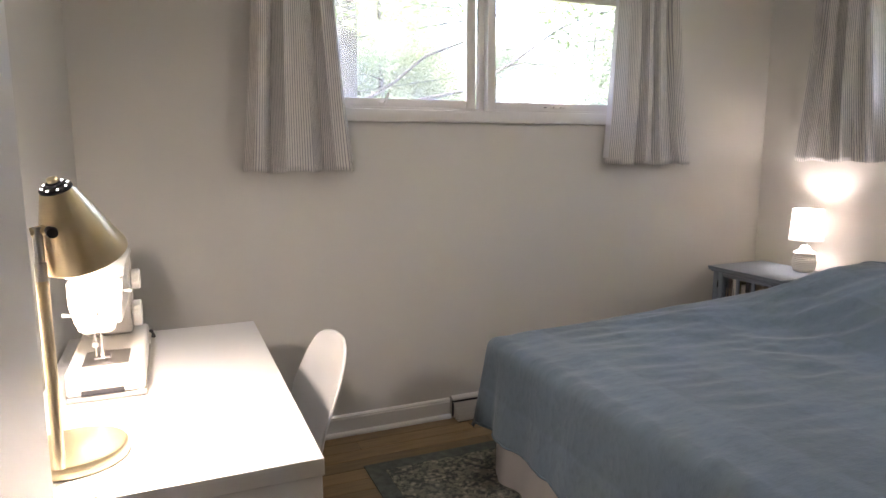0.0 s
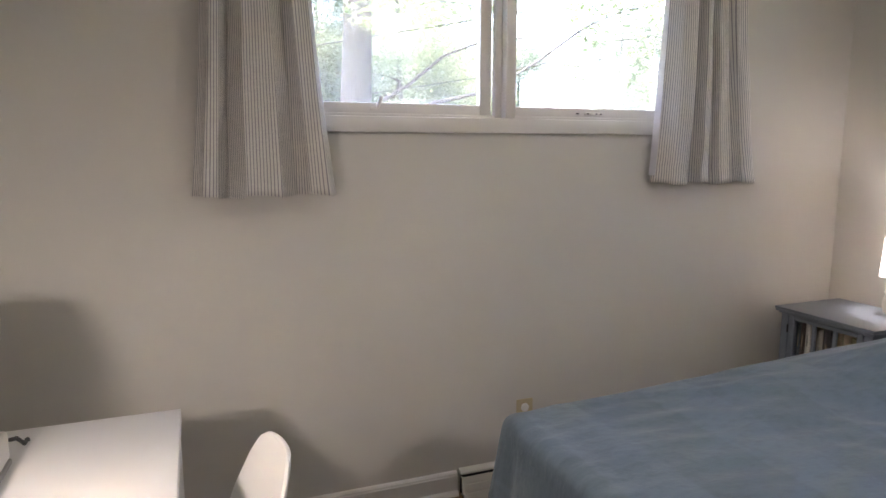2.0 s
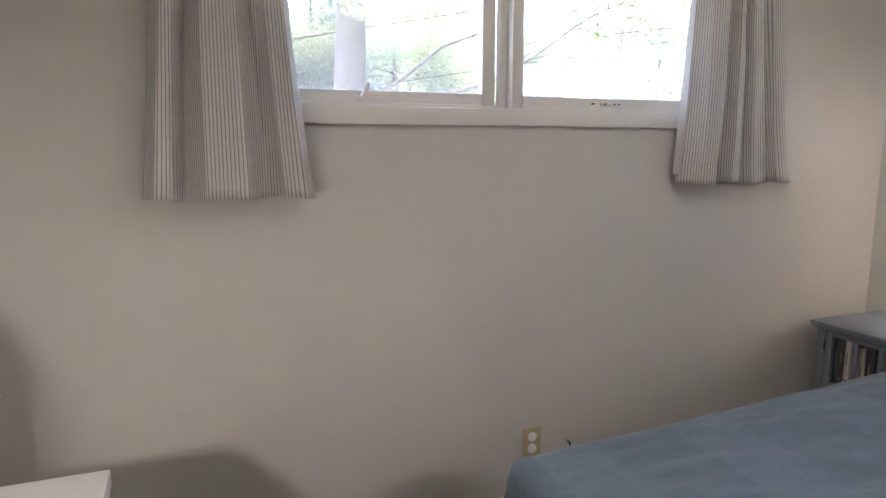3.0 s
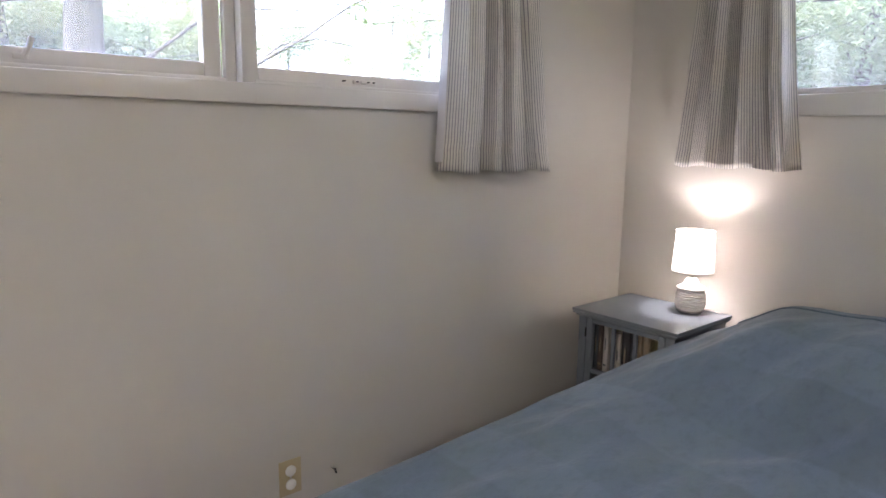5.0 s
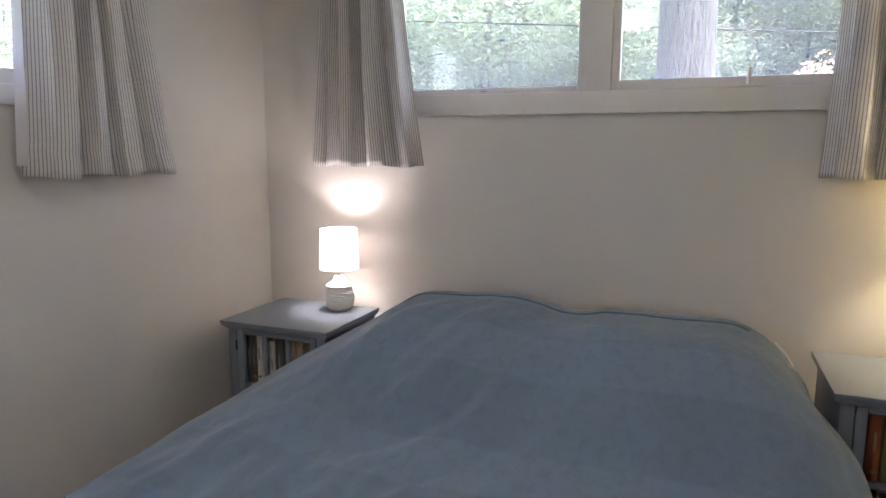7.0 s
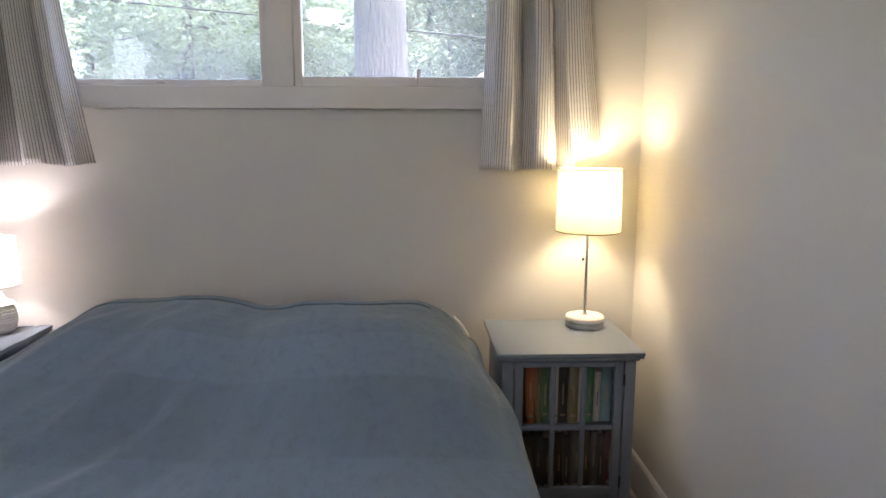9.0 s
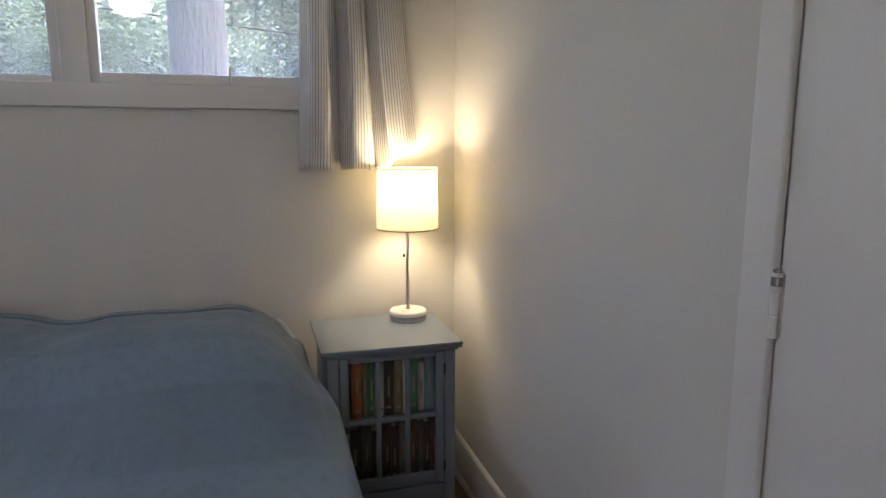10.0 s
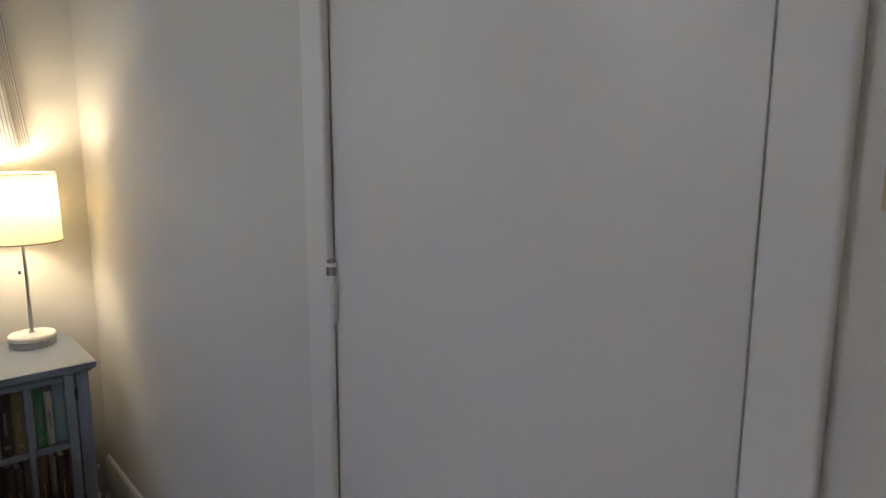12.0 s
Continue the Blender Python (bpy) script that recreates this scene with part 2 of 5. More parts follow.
def hazy_glass():
    """Window pane; glare over the view is mixed in as a sky-lit veil."""
    m, t, p = nodes_of("hazy_window_glass")
    p.inputs["Base Color"].default_value = (1, 1, 1, 1)
    p.inputs["Transmission Weight"].default_value = 1.0
    p.inputs["Roughness"].default_value = 0.0
    p.inputs["IOR"].default_value = 1.45
    veil = t.nodes.new("ShaderNodeBsdfTranslucent")
    veil.inputs[0].default_value = (0.92, 0.94, 1.0, 1)
    veil_noise = noise_of(t, 9, 4)
    mx = t.nodes.new("ShaderNodeMixShader")
    link(t, math_node(t, "ADD", math_node(t, "MULTIPLY", veil_noise, 0.022), 0.03), mx.inputs[0])
    link(t, p.outputs[0], mx.inputs[1])
    link(t, veil.outputs[0], mx.inputs[2])
    link(t, mx.outputs[0], t.nodes["Material Output"].inputs[0])
    return m


PANE = hazy_glass()
OAK, GLASS, TICKING = wood_floor(), glass(), striped_cloth()
SHADE_A = shade_cloth("white_linen_shade", (0.88, 0.86, 0.84), 0.36)
SHADE_B = shade_cloth("cream_linen_shade", (0.84, 0.80, 0.66), 0.40)
BLUE, RUG, RUGB, BARK = coverlet_cloth(), rug_pile(), rug_border(), bark()
LEAF_A = leaf("leaf_green", (0.10, 0.135, 0.065), (0.165, 0.195, 0.10))
LEAF_B = leaf("leaf_yellow_green", (0.135, 0.16, 0.085), (0.20, 0.215, 0.13))
LEAF_C = leaf("leaf_blue_green", (0.095, 0.135, 0.085), (0.15, 0.19, 0.125))
LEAF_R = leaf("leaf_russet", (0.20, 0.135, 0.115), (0.28, 0.21, 0.175))
GRASS = paint("grass_ground", (0.075, 0.10, 0.04), 0.95, var=0.3, big=0.6, fine=30, bump=0.5)

gm, gt, gp = nodes_of("lit_lamp_bowl")
gp.inputs["Base Color"].default_value = (0.85, 0.82, 0.76, 1)
gp.inputs["Emission Color"].default_value = (1.0, 0.92, 0.82, 1)
gp.inputs["Emission Strength"].default_value = 1.4
BOWL = gm


# ---- building helpers ----
BASE = {}


def thing(name, place=(0, 0, 0), label="", category="", group="", kind=""):
    ob = new(name)
    ob.empty_display_size = 0.1
    ob.location = place
    BASE[ob] = Vector(place)
    return tagged(ob, label, category, group, kind)


def mesh_of(name, bm, material, smooth=None):
    me = bpy.data.meshes.new(name)
    bmesh.ops.recalc_face_normals(bm, faces=bm.faces)
    bm.to_mesh(me)
    bm.free()
    me.materials.append(material)
    if smooth is not None:
        me.shade_smooth()
        me.set_sharp_from_angle(angle=radians(smooth))
    return me


def part(name, bm, material, parent, label="", smooth=35):
    """One mesh, given in world coordinates, as a part of a thing or of a part."""
    org = BASE[parent]
    bmesh.ops.translate(bm, verts=bm.verts, vec=-org)
    ob = new(name, mesh_of(name, bm, material, smooth))
    ob.parent = parent
    BASE[ob] = org
    return tagged(ob, label)


def solo(name, bm, material, label="", category="", kind="", smooth=35, group=""):
    """A thing that is one mesh; its origin goes to the middle of its base."""
    xs = [v.co for v in bm.verts]
    org = Vector(((min(v.x for v in xs) + max(v.x for v in xs)) / 2, (min(v.y for v in xs) + max(v.y for v in xs)) / 2, min(v.z for v in xs)))
    bmesh.ops.translate(bm, verts=bm.verts, vec=-org)
    ob = new(name, mesh_of(name, bm, material, smooth))
    ob.location = org
    BASE[ob] = org
    return tagged(ob, label, category, group, kind)


def box(x0, x1, y0, y1, z0, z1, bevel=0.0, bm=None, segments=2):
    own = bmesh.new()
    bmesh.ops.create_cube(own, size=1)
    for v in own.verts:
        v.co = Vector(((x0 + x1) / 2 + v.co.x * (x1 - x0), (y0 + y1) / 2 + v.co.y * (y1 - y0), (z0 + z1) / 2 + v.co.z * (z1 - z0)))
    if bevel:
        bmesh.ops.bevel(own, geom=own.edges[:], offset=bevel, segments=segments, affect="EDGES", profile=0.5)
    return joined(bm, own)


def joined(bm, own):
    if bm is None:
        return own
    me = bpy.data.meshes.new("tmp")
    own.to_mesh(me)
    own.free()
    bm.from_mesh(me)
    bpy.data.meshes.remove(me)
    return bm


def lathe(profile, n=40, at=(0, 0, 0), bm=None, closed=False):
    """Turned shape: profile of (radius, height) about the upright axis at a place."""
    own = bmesh.new()
    rings = []
    for r, z in profile:
        if r < 1e-6:
            rings.append([own.verts.new((at[0], at[1], at[2] + z))])
        else:
            rings.append([own.verts.new((at[0] + r * math.cos(2 * math.pi * i / n), at[1] + r * math.sin(2 * math.pi * i / n), at[2] + z)) for i in range(n)])
    pairs = list(zip(rings, rings[1:])) + ([(rings[-1], rings[0])] if closed else [])
    for a, b in pairs:
        for i in range(n):
            j = (i + 1) % n
            if len(a) == 1 and len(b) == 1:
                continue
            if len(a) == 1:
                own.faces.new((a[0], b[j], b[i]))
            elif len(b) == 1:
                own.faces.new((a[i], a[j], b[0]))
            else:
                own.faces.new((a[i], a[j], b[j], b[i]))
    return joined(bm, own)


def tube(points, radii, n=10, bm=None, cap=True):
    """A round bar along points, with a radius for each."""
    own = bmesh.new()
    pts = [Vector(p) for p in points]
    if isinstance(radii, (int, float)):
        radii = [radii] * len(pts)
    side = Vector((0.31, 0.95, 0.05)).normalized()
    rings = []
    for i, p in enumerate(pts):
        d = (pts[min(i + 1, len(pts) - 1)] - pts[max(i - 1, 0)]).normalized()
        a = d.cross(side)
        if a.length < 0.05:
            a = d.cross(Vector((1, 0, 0)))
        a.normalize()
        b = d.cross(a)
        rings.append([own.verts.new(p + (a * math.cos(2 * math.pi * k / n) + b * math.sin(2 * math.pi * k / n)) * radii[i]) for k in range(n)])
    for a, b in zip(rings, rings[1:]):
        for k in range(n):
            own.faces.new((a[k], a[(k + 1) % n], b[(k + 1) % n], b[k]))
    if cap:
        own.faces.new(rings[0][::-1])
        own.faces.new(rings[-1])
    return joined(bm, own)


def prism(outline, axis, a, b, bm=None):
    """An outline of (u, v) pulled along x ('x': u=y, v=z) or y ('y': u=x, v=z) from a to b."""
    own = bmesh.new()
    put = (lambda s, u, v: (s, u, v)) if axis == "x" else (lambda s, u, v: (u, s, v))
    r0 = [own.verts.new(put(a, u, v)) for u, v in outline]
    r1 = [own.verts.new(put(b, u, v)) for u, v in outline]
    n = len(outline)
    for i in range(n):
        own.faces.new((r0[i], r0[(i + 1) % n], r1[(i + 1) % n], r1[i]))
    own.faces.new(r0[::-1])
    own.faces.new(r1)
    return joined(bm, own)


def smooth01(a, b, x):
    k = max(0.0, min(1.0, (x - a) / (b - a)))
    return k * k * (3 - 2 * k)


# ---- the room's shell ----
XW, YS, H = -3.485, -2.686, 2.45     # west wall, south wall, ceiling; the corner of window walls is the origin
THICK = 0.14


def wall_with_openings(name, along, lo, hi, d0, d1, openings, label):
    """A wall from lo to hi along x or y, between d0 and d1 across, with openings (a, b, z0, z1) right through."""
    bm = bmesh.new()
    cuts = sorted(openings)
    def blk(a, b, z0, z1):
        if b - a < 1e-4 or z1 - z0 < 1e-4:
            return
        if along == "x":
            box(a, b, d0, d1, z0, z1, 0, bm)
        else:
            box(d0, d1, a, b, z0, z1, 0, bm)
    at = lo
    for a, b, z0, z1 in cuts:
        blk(at, a, 0, H)
        blk(a, b, 0, z0)
        blk(a, b, z1, H)
        at = b
    blk(at, hi, 0, H)
    return solo(name, bm, WALL, label, "wall", "structure", None)


N_OPEN = (-2.64, -0.93, 1.466, 2.047)
E_OPEN = (-2.215, -0.595, 1.496, 2.047)
CLOSET = (-2.338, -1.632, 0.0, 2.05)
ENTRY = (-3.41, -2.60, 0.0, 2.05)
wall_with_openings("wall_north", "x", XW - THICK, THICK, 0, THICK, [N_OPEN], "warm grey painted wall with a wide window")
wall_with_openings("wall_east", "y", YS - THICK, 0, 0, THICK, [E_OPEN], "warm grey painted wall behind the bed")
wall_with_openings("wall_south", "x", XW - THICK, 0, YS - THICK, YS, [CLOSET, ENTRY], "warm grey painted wall with a closet door")
wall_with_openings("wall_west", "y", YS - THICK, 0, XW - THICK, XW, [], "warm grey painted wall beside the desk")
solo("ceiling", box(XW - THICK, THICK, YS - THICK - 1.3, THICK, H, H + 0.12), CEIL, "plain white painted ceiling", "ceiling", "structure", None)

# hallway behind the entry and the closet's inside
solo("wall_hall", box(XW - THICK, -1.2, YS - THICK - 1.3, YS - THICK - 1.2, 0, H), WALL, "plain grey hallway wall", "wall", "structure", None)
solo("wall_hall_end", box(XW - THICK, XW - 0.02, YS - THICK - 1.2, YS - THICK, 0, H), WALL, "plain grey hallway end wall", "wall", "structure", None)
solo("wall_closet_end", box(-1.2, -1.1, YS - THICK - 1.3, YS - THICK, 0, H), WALL, "plain grey closet end wall", "wall", "structure", None)
solo("wall_closet_side", box(-2.52, -2.42, YS - THICK - 1.2, YS - THICK, 0, H), WALL, "plain grey closet side wall", "wall", "structure", None)
solo("subfloor", box(XW - THICK, THICK, YS - THICK - 1.3, THICK, -0.12, -0.016), OAK, "oak floor base under the boards", "floor", "structure", None)


def baseboard(label, a, b, wall, tall=0.122):
    """Board with a moulded cap and a quarter-round shoe, along a wall."""
    prof = [(0, 0), (-0.015, 0), (-0.015, 0.098), (-0.012, 0.104), (-0.012, 0.110), (-0.007, 0.118), (0, 0.122)]
    prof = [(d, z * tall / 0.122) for d, z in prof]
    shoe = [(-0.0152, 0), (-0.031, 0), (-0.030, 0.008), (-0.026, 0.014), (-0.0152, 0.019)]
    bm = bmesh.new()
    for p in (prof, shoe):
        if wall == "n":
            prism([(d, z) for d, z in p], "x", a, b, bm)
        elif wall == "s":
            prism([(YS - d, z) for d, z in p], "x", a, b, bm)
        elif wall == "e":
            prism([(d, z) for d, z in p], "y", a, b, bm)
        else:
            prism([(XW - d, z) for d, z in p], "y", a, b, bm)
    return solo("baseboard", bm, TRIM, label, "baseboard", "structure", 25)


baseboard("white painted baseboard with shoe moulding", XW, -1.973, "n", 0.096)
baseboard("white painted baseboard beside the closet", -1.5745, -0.016, "s", 0.158)
baseboard("white painted baseboard behind the bed", YS + 0.032, -0.06, "e")
baseboard("white painted baseboard beside the desk", -1.9, -0.032, "w", 0.096)


# ---- windows ----
def frame_of(parent, along, a, b, z0, z1, d0, d1, rails, name, label=""):
    """Four rails round a pane: rails = (left, right, bottom, top) widths; d: depth across the wall."""
    l, r, bt, tp = rails
    def blk(u0, u1, w0, w1, bm):
        if along == "x":
            return box(u0, u1, d0, d1, w0, w1, 0.004, bm)
        return box(d0, d1, u0, u1, w0, w1, 0.004, bm)
    bm = blk(a, a + l, z0, z1, None)
    blk(b - r, b, z0, z1, bm)
    blk(a + l, b - r, z0, z0 + bt, bm)
    blk(a + l, b - r, z1 - tp, z1, bm)
    f = part(name, bm, TRIM, parent, label)
    g0, g1 = (d0 + d1) / 2 - 0.002, (d0 + d1) / 2 + 0.002
    if along == "x":
        gb = box(a + l - 0.004, b - r + 0.004, g0, g1, z0 + bt - 0.004, z1 - tp + 0.004)
    else:
        gb = box(g0, g1, a + l - 0.004, b - r + 0.004, z0 + bt - 0.004, z1 - tp + 0.004)
    g = part("pane", gb, PANE, f, "clear glass pane", None)
    g.visible_shadow = False
    return f


def casing(parent, along, opening, sill_z):
    a, b, z0, z1 = opening
    w, th = 0.06, 0.02
    def blk(name, u0, u1, w0, w1, deep=th):
        if along == "x":
            bm = box(u0, u1, -deep, 0.0, w0, w1, 0.004)
        else:
            bm = box(-deep, 0.0, u0, u1, w0, w1, 0.004)
        part(name, bm, TRIM, parent)
    blk("bottom_casing", a - w, b + w, sill_z, z0, th + 0.002)
    blk("top_casing", a - w, b + w, z1, z1 + w, th + 0.002)
    blk("side_casing", a - w, a, z0, z1)
    blk("side_casing", b, b + w, z0, z1)


win_n = thing("window_1", (-1.76, 0, 1.412), "white wooden window with two sashes above the desk chair", "window", "", "structure")
casing(win_n, "x", N_OPEN, 1.412)
part("mullion", box(-1.786, -1.748, -0.018, 0.10, 1.466, 2.047, 0.004), TRIM, win_n)
part("stop", box(-1.815, -1.7862, 0.018, 0.045, 1.466, 2.047, 0.003), TRIM, win_n)
part("stop", box(-2.64, -1.815, 0.018, 0.03, 1.466, 1.478, 0.002), TRIM, win_n)
part("stop", box(-1.7478, -0.93, 0.018, 0.03, 1.466, 1.478, 0.002), TRIM, win_n)
frame_of(win_n, "x", -2.64, -1.815, 1.468, 2.045, 0.046, 0.082, (0.05, 0.047, 0.048, 0.045), "sash")
frame_of(win_n, "x", -1.7475, -0.93, 1.468, 2.045, 0.032, 0.068, (0.0295, 0.05, 0.045, 0.045), "sash")


def latch_handle(parent, along, at, z, d):
    """Small cam handle: a plate with a tilted lever."""
    plate = bmesh.new()
    lever = bmesh.new()
    if along == "x":
        box(at - 0.026, at + 0.004, d - 0.006, d, z - 0.006, z + 0.006, 0.002, plate)
        tube([(at - 0.006, d - 0.010, z), (at + 0.004, d - 0.016, z + 0.018), (at + 0.012, d - 0.018, z + 0.042)], [0.006, 0.0055, 0.0065], 8, lever)
    else:
        box(d - 0.006, d, at - 0.02, at + 0.02, z - 0.006, z + 0.006, 0.002, plate)
        tube([(d - 0.010, at, z), (d - 0.016, at + 0.001, z + 0.018), (d - 0.018, at - 0.002, z + 0.05)], [0.006, 0.0055, 0.0065], 8, lever)
    a = part("latch", plate, REGIST, parent, "white-painted window latch")
    part("lever", lever, REGIST, a)


latch_handle(win_n, "x", -2.262, 1.495, 0.046)
keeper = box(-1.415, -1.335, 0.022, 0.032, 1.486, 1.498, 0.003)
box(-1.392, -1.372, 0.016, 0.024, 1.487, 1.497, 0.002, keeper)
keep = part("catch_plate", keeper, REGIST, win_n, "white-painted metal catch plate")
for x in (-1.405, -1.365, -1.345, -1.45):
    part("screw", box(x - 0.002, x + 0.002, 0.013, 0.0325, 1.490, 1.494, 0.001), IRON, keep)

win_e = thing("window_2", (0, -1.40, 1.420), "white wooden window with two sashes above the bed", "window", "", "structure")
casing(win_e, "y", E_OPEN, 1.420)
part("mullion", box(-0.012, 0.10, -1.443, -1.364, 1.496, 2.047, 0.004), TRIM, win_e)
part("stop", box(-0.004, 0.03, -1.364, -1.352, 1.496, 2.047, 0.002), TRIM, win_e)
frame_of(win_e, "y", -1.363, -0.595, 1.498, 2.045, 0.012, 0.05, (0.037, 0.05, 0.022, 0.045), "sash")
frame_of(win_e, "y", -2.215, -1.444, 1.498, 2.045, 0.004, 0.042, (0.05, 0.028, 0.034, 0.045), "sash")
latch_handle(win_e, "y", -1.878, 1.506, 0.004)
part("catch_plate", box(0.006, 0.012, -0.992, -0.964, 1.5055, 1.5095, 0.001), SEWG, win_e, "small dark catch")


# ---- closet door, entry door, switch, outlet ----
def jamb_set(parent, opening):
    a, b, _, z1 = opening
    w = 0.062
    for u0, u1 in ((a - 0.05, a + 0.0115), (b - 0.0115, b + 0.057)):
        bm = box(u0, u1, YS, YS + 0.016, 0, z1, 0.006, None, 4)
        part("side_casing", bm, CASINGP, parent)
    part("top_casing", box(a - w, b + w, YS, YS + 0.02, z1, z1 + w, 0.005), CASINGP, parent)
    for u0, u1 in ((a, a + 0.012), (b - 0.012, b)):
        part("jamb", box(u0, u1, YS - THICK, YS - 0.001, 0, z1), TRIM, parent, "", None)
    part("head_jamb", box(a + 0.012, b - 0.012, YS - THICK, YS - 0.001, z1 - 0.012, z1), TRIM, parent, "", None)


frame_c = thing("door_frame_1", ((CLOSET[0] + CLOSET[1]) / 2, YS, 0), "white painted casing round the closet door", "door frame", "", "structure")
jamb_set(frame_c, CLOSET)
door_c = thing("door_1", ((CLOSET[0] + CLOSET[1]) / 2, YS, 0), "closed flat white closet door with painted hinges", "door", "", "structure")
part("slab", box(CLOSET[0] + 0.0172, CLOSET[1] - 0.0136, YS - 0.035, YS + 0.002, 0.008, CLOSET[3] - 0.015, 0.002), DOORPAINT, door_c)
for z in (1.069, 1.83, 0.26):
    x = CLOSET[1] - 0.014
    hb = lathe([(0, -0.05), (0.0075, -0.05), (0.0075, -0.018), (0.0066, -0.017), (0.0066, -0.015), (0.0075, -0.014), (0.0075, 0.017), (0.0066, 0.018), (0.0066, 0.020), (0.0075, 0.021), (0.0075, 0.050), (0, 0.050)], 14, (x, YS + 0.0095, z))
    h = part("hinge", hb, TRIM, door_c, "white-painted butt hinge")
    part("hinge_leaf", box(x - 0.008, x + 0.005, YS + 0.002, YS + 0.006, z - 0.048, z + 0.048, 0.001), TRIM, h)
    part("pin", lathe([(0, 0.050), (0.0066, 0.050), (0.0072, 0.052), (0.0066, 0.055), (0.003, 0.056), (0, 0.056)], 14, (x, YS + 0.0095, z)), CHROME, h, "bare metal pin head")
    part("knuckle", lathe([(0.0078, 0.030), (0.0088, 0.030), (0.0088, 0.044), (0.0078, 0.044)], 14, (x, YS + 0.0095, z)), CHROME, h, "chipped bare metal knuckle")

frame_e = thing("door_frame_2", ((ENTRY[0] + ENTRY[1]) / 2, YS, 0), "white painted casing round the bedroom entry", "door frame", "", "structure")
a, b, _, z1 = ENTRY
part("side_casing", box(b, b + 0.062, YS, YS + 0.018, 0, z1, 0.005), CASINGP, frame_e)
part("side_casing", box(a - 0.055, a, YS, YS + 0.018, 0, z1, 0.005), CASINGP, frame_e)
part("top_casing", box(a - 0.055, b + 0.062, YS, YS + 0.02, z1, z1 + 0.062, 0.005), CASINGP, frame_e)
for u0, u1 in ((a, a + 0.012), (b - 0.012, b)):
    part("jamb", box(u0, u1, YS - THICK, YS - 0.001, 0, z1), CASINGP, frame_e, "", None)
part("head_jamb", box(a + 0.012, b - 0.012, YS - THICK, YS - 0.001, z1 - 0.012, z1), CASINGP, frame_e, "", None)

door_e = thing("door_2", (-3.385, YS + 0.03, 0), "flat white bedroom door standing open along the wall", "door", "", "structure")
part("slab", box(-3.385, -3.350, YS + 0.03, YS + 0.765, 0.01, 2.03, 0.003), DOORPAINT, door_e)
knob = part("knob", tube([(-3.350, YS + 0.70, 0.88), (-3.322, YS + 0.70, 0.88), (-3.315, YS + 0.70, 0.88), (-3.298, YS + 0.70, 0.88), (-3.288, YS + 0.70, 0.88)], [0.011, 0.011, 0.022, 0.027, 0.018], 18), BRASS, door_e, "round brass knob")
part("rose", tube([(-3.350, YS + 0.70, 0.88), (-3.344, YS + 0.70, 0.88)], [0.032, 0.028], 20), BRASS, knob)
door_e.rotation_euler = (0, 0, radians(-2.2))

sw = thing("light_switch", (-2.444, YS, 1.266), "almond plastic wall switch plate beside the closet", "light switch")
part("plate", box(-2.479, -2.409, YS, YS + 0.006, 1.266, 1.381, 0.0025), IVORY, sw)
part("toggle", box(-2.450, -2.438, YS + 0.005, YS + 0.017, 1.315, 1.333, 0.002), IVORY, sw)

outlet = thing("wall_outlet", (-1.675, 0, 0.25), "almond plastic outlet with white safety caps", "outlet")
part("plate", box(-1.712, -1.638, -0.006, 0, 0.250, 0.364, 0.0025), IVORY, outlet)
for z in (0.284, 0.329):
    part("safety_cap", tube([(-1.675, -0.0055, z), (-1.675, -0.0095, z), (-1.675, -0.0105, z)], [0.0172, 0.0172, 0.0155], 24), CHAIRW, outlet, "white round safety cap")
part("screw", tube([(-1.675, -0.0055, 0.3065), (-1.675, -0.0078, 0.3065)], [0.0035, 0.003], 10), STEEL, outlet)
outlet.location.z -= 0.013

pin = thing("cable_stub", (-1.523, 0, 0.295), "short coaxial cable fitting poking from the wall", "cable fitting")
part("plug", tube([(-1.523, 0, 0.295), (-1.523, -0.016, 0.295)], [0.006, 0.005], 10), STEEL, pin)
part("cable", tube([(-1.523, -0.002, 0.290), (-1.518, -0.014, 0.284), (-1.512, -0.010, 0.269)], 0.0035, 8), CABLEB, pin)
pin.location += Vector((-0.005, 0, -0.012))

# low floor register at the end of the baseboard
reg = thing("floor_register", (-1.6, -0.03, 0), "off-white enamelled baseboard register with slots", "register")
# shade between the louvers is put in as a near-black inner block
part("body", box(-1.968, -1.3, -0.020, 0.0, 0.0, 0.108, 0.0), DARK, reg, "near-black block for the shade inside the register", None)
part("top_strip", prism([(0, 0.1085), (-0.030, 0.1085), (-0.030, 0.118), (-0.022, 0.124), (0, 0.128)], "x", -1.976, -1.3), REGIST, reg, "", 20)
for y0, z0, z1 in ((-0.092, 0.006, 0.050), (-0.066, 0.006, 0.078), (-0.040, 0.006, 0.100)):
    lv = box(-1.976, -1.3, y0, y0 + 0.003, z0, z1, 0.001)
    box(-1.976, -1.972, y0 + 0.0032, y0 + 0.013, z1 - 0.006, z1, 0.001, lv)
    box(-1.976, -1.972, y0 + 0.0032, y0 + 0.013, z0, z0 + 0.006, 0.001, lv)
    part("louver", lv, REGIST, reg)
# added near-black sheet: shade below the louvers
part("gap_shade", box(-1.97, -1.3, -0.089, -0.0205, 0.0, 0.005, 0.0), DARK, reg, "near-black sheet for the shade under the louvers", None)
reg.scale.z = 0.8
reg.location.x += 0.012


# ---- bed ----
BX0, BX1, BY0, BY1 = -2.01, -0.09, -2.045, -0.572   # foot, head, south and north edges of the top
BTOP = 0.573
bed = thing("bed", (-1.06, -1.28, 0), "double bed with a white gathered bed skirt", "bed")
part("box_spring", box(BX0, BX1, BY0 + 0.03, BY1 - 0.03, 0.16, 0.34, 0.02), SKIRT, bed)
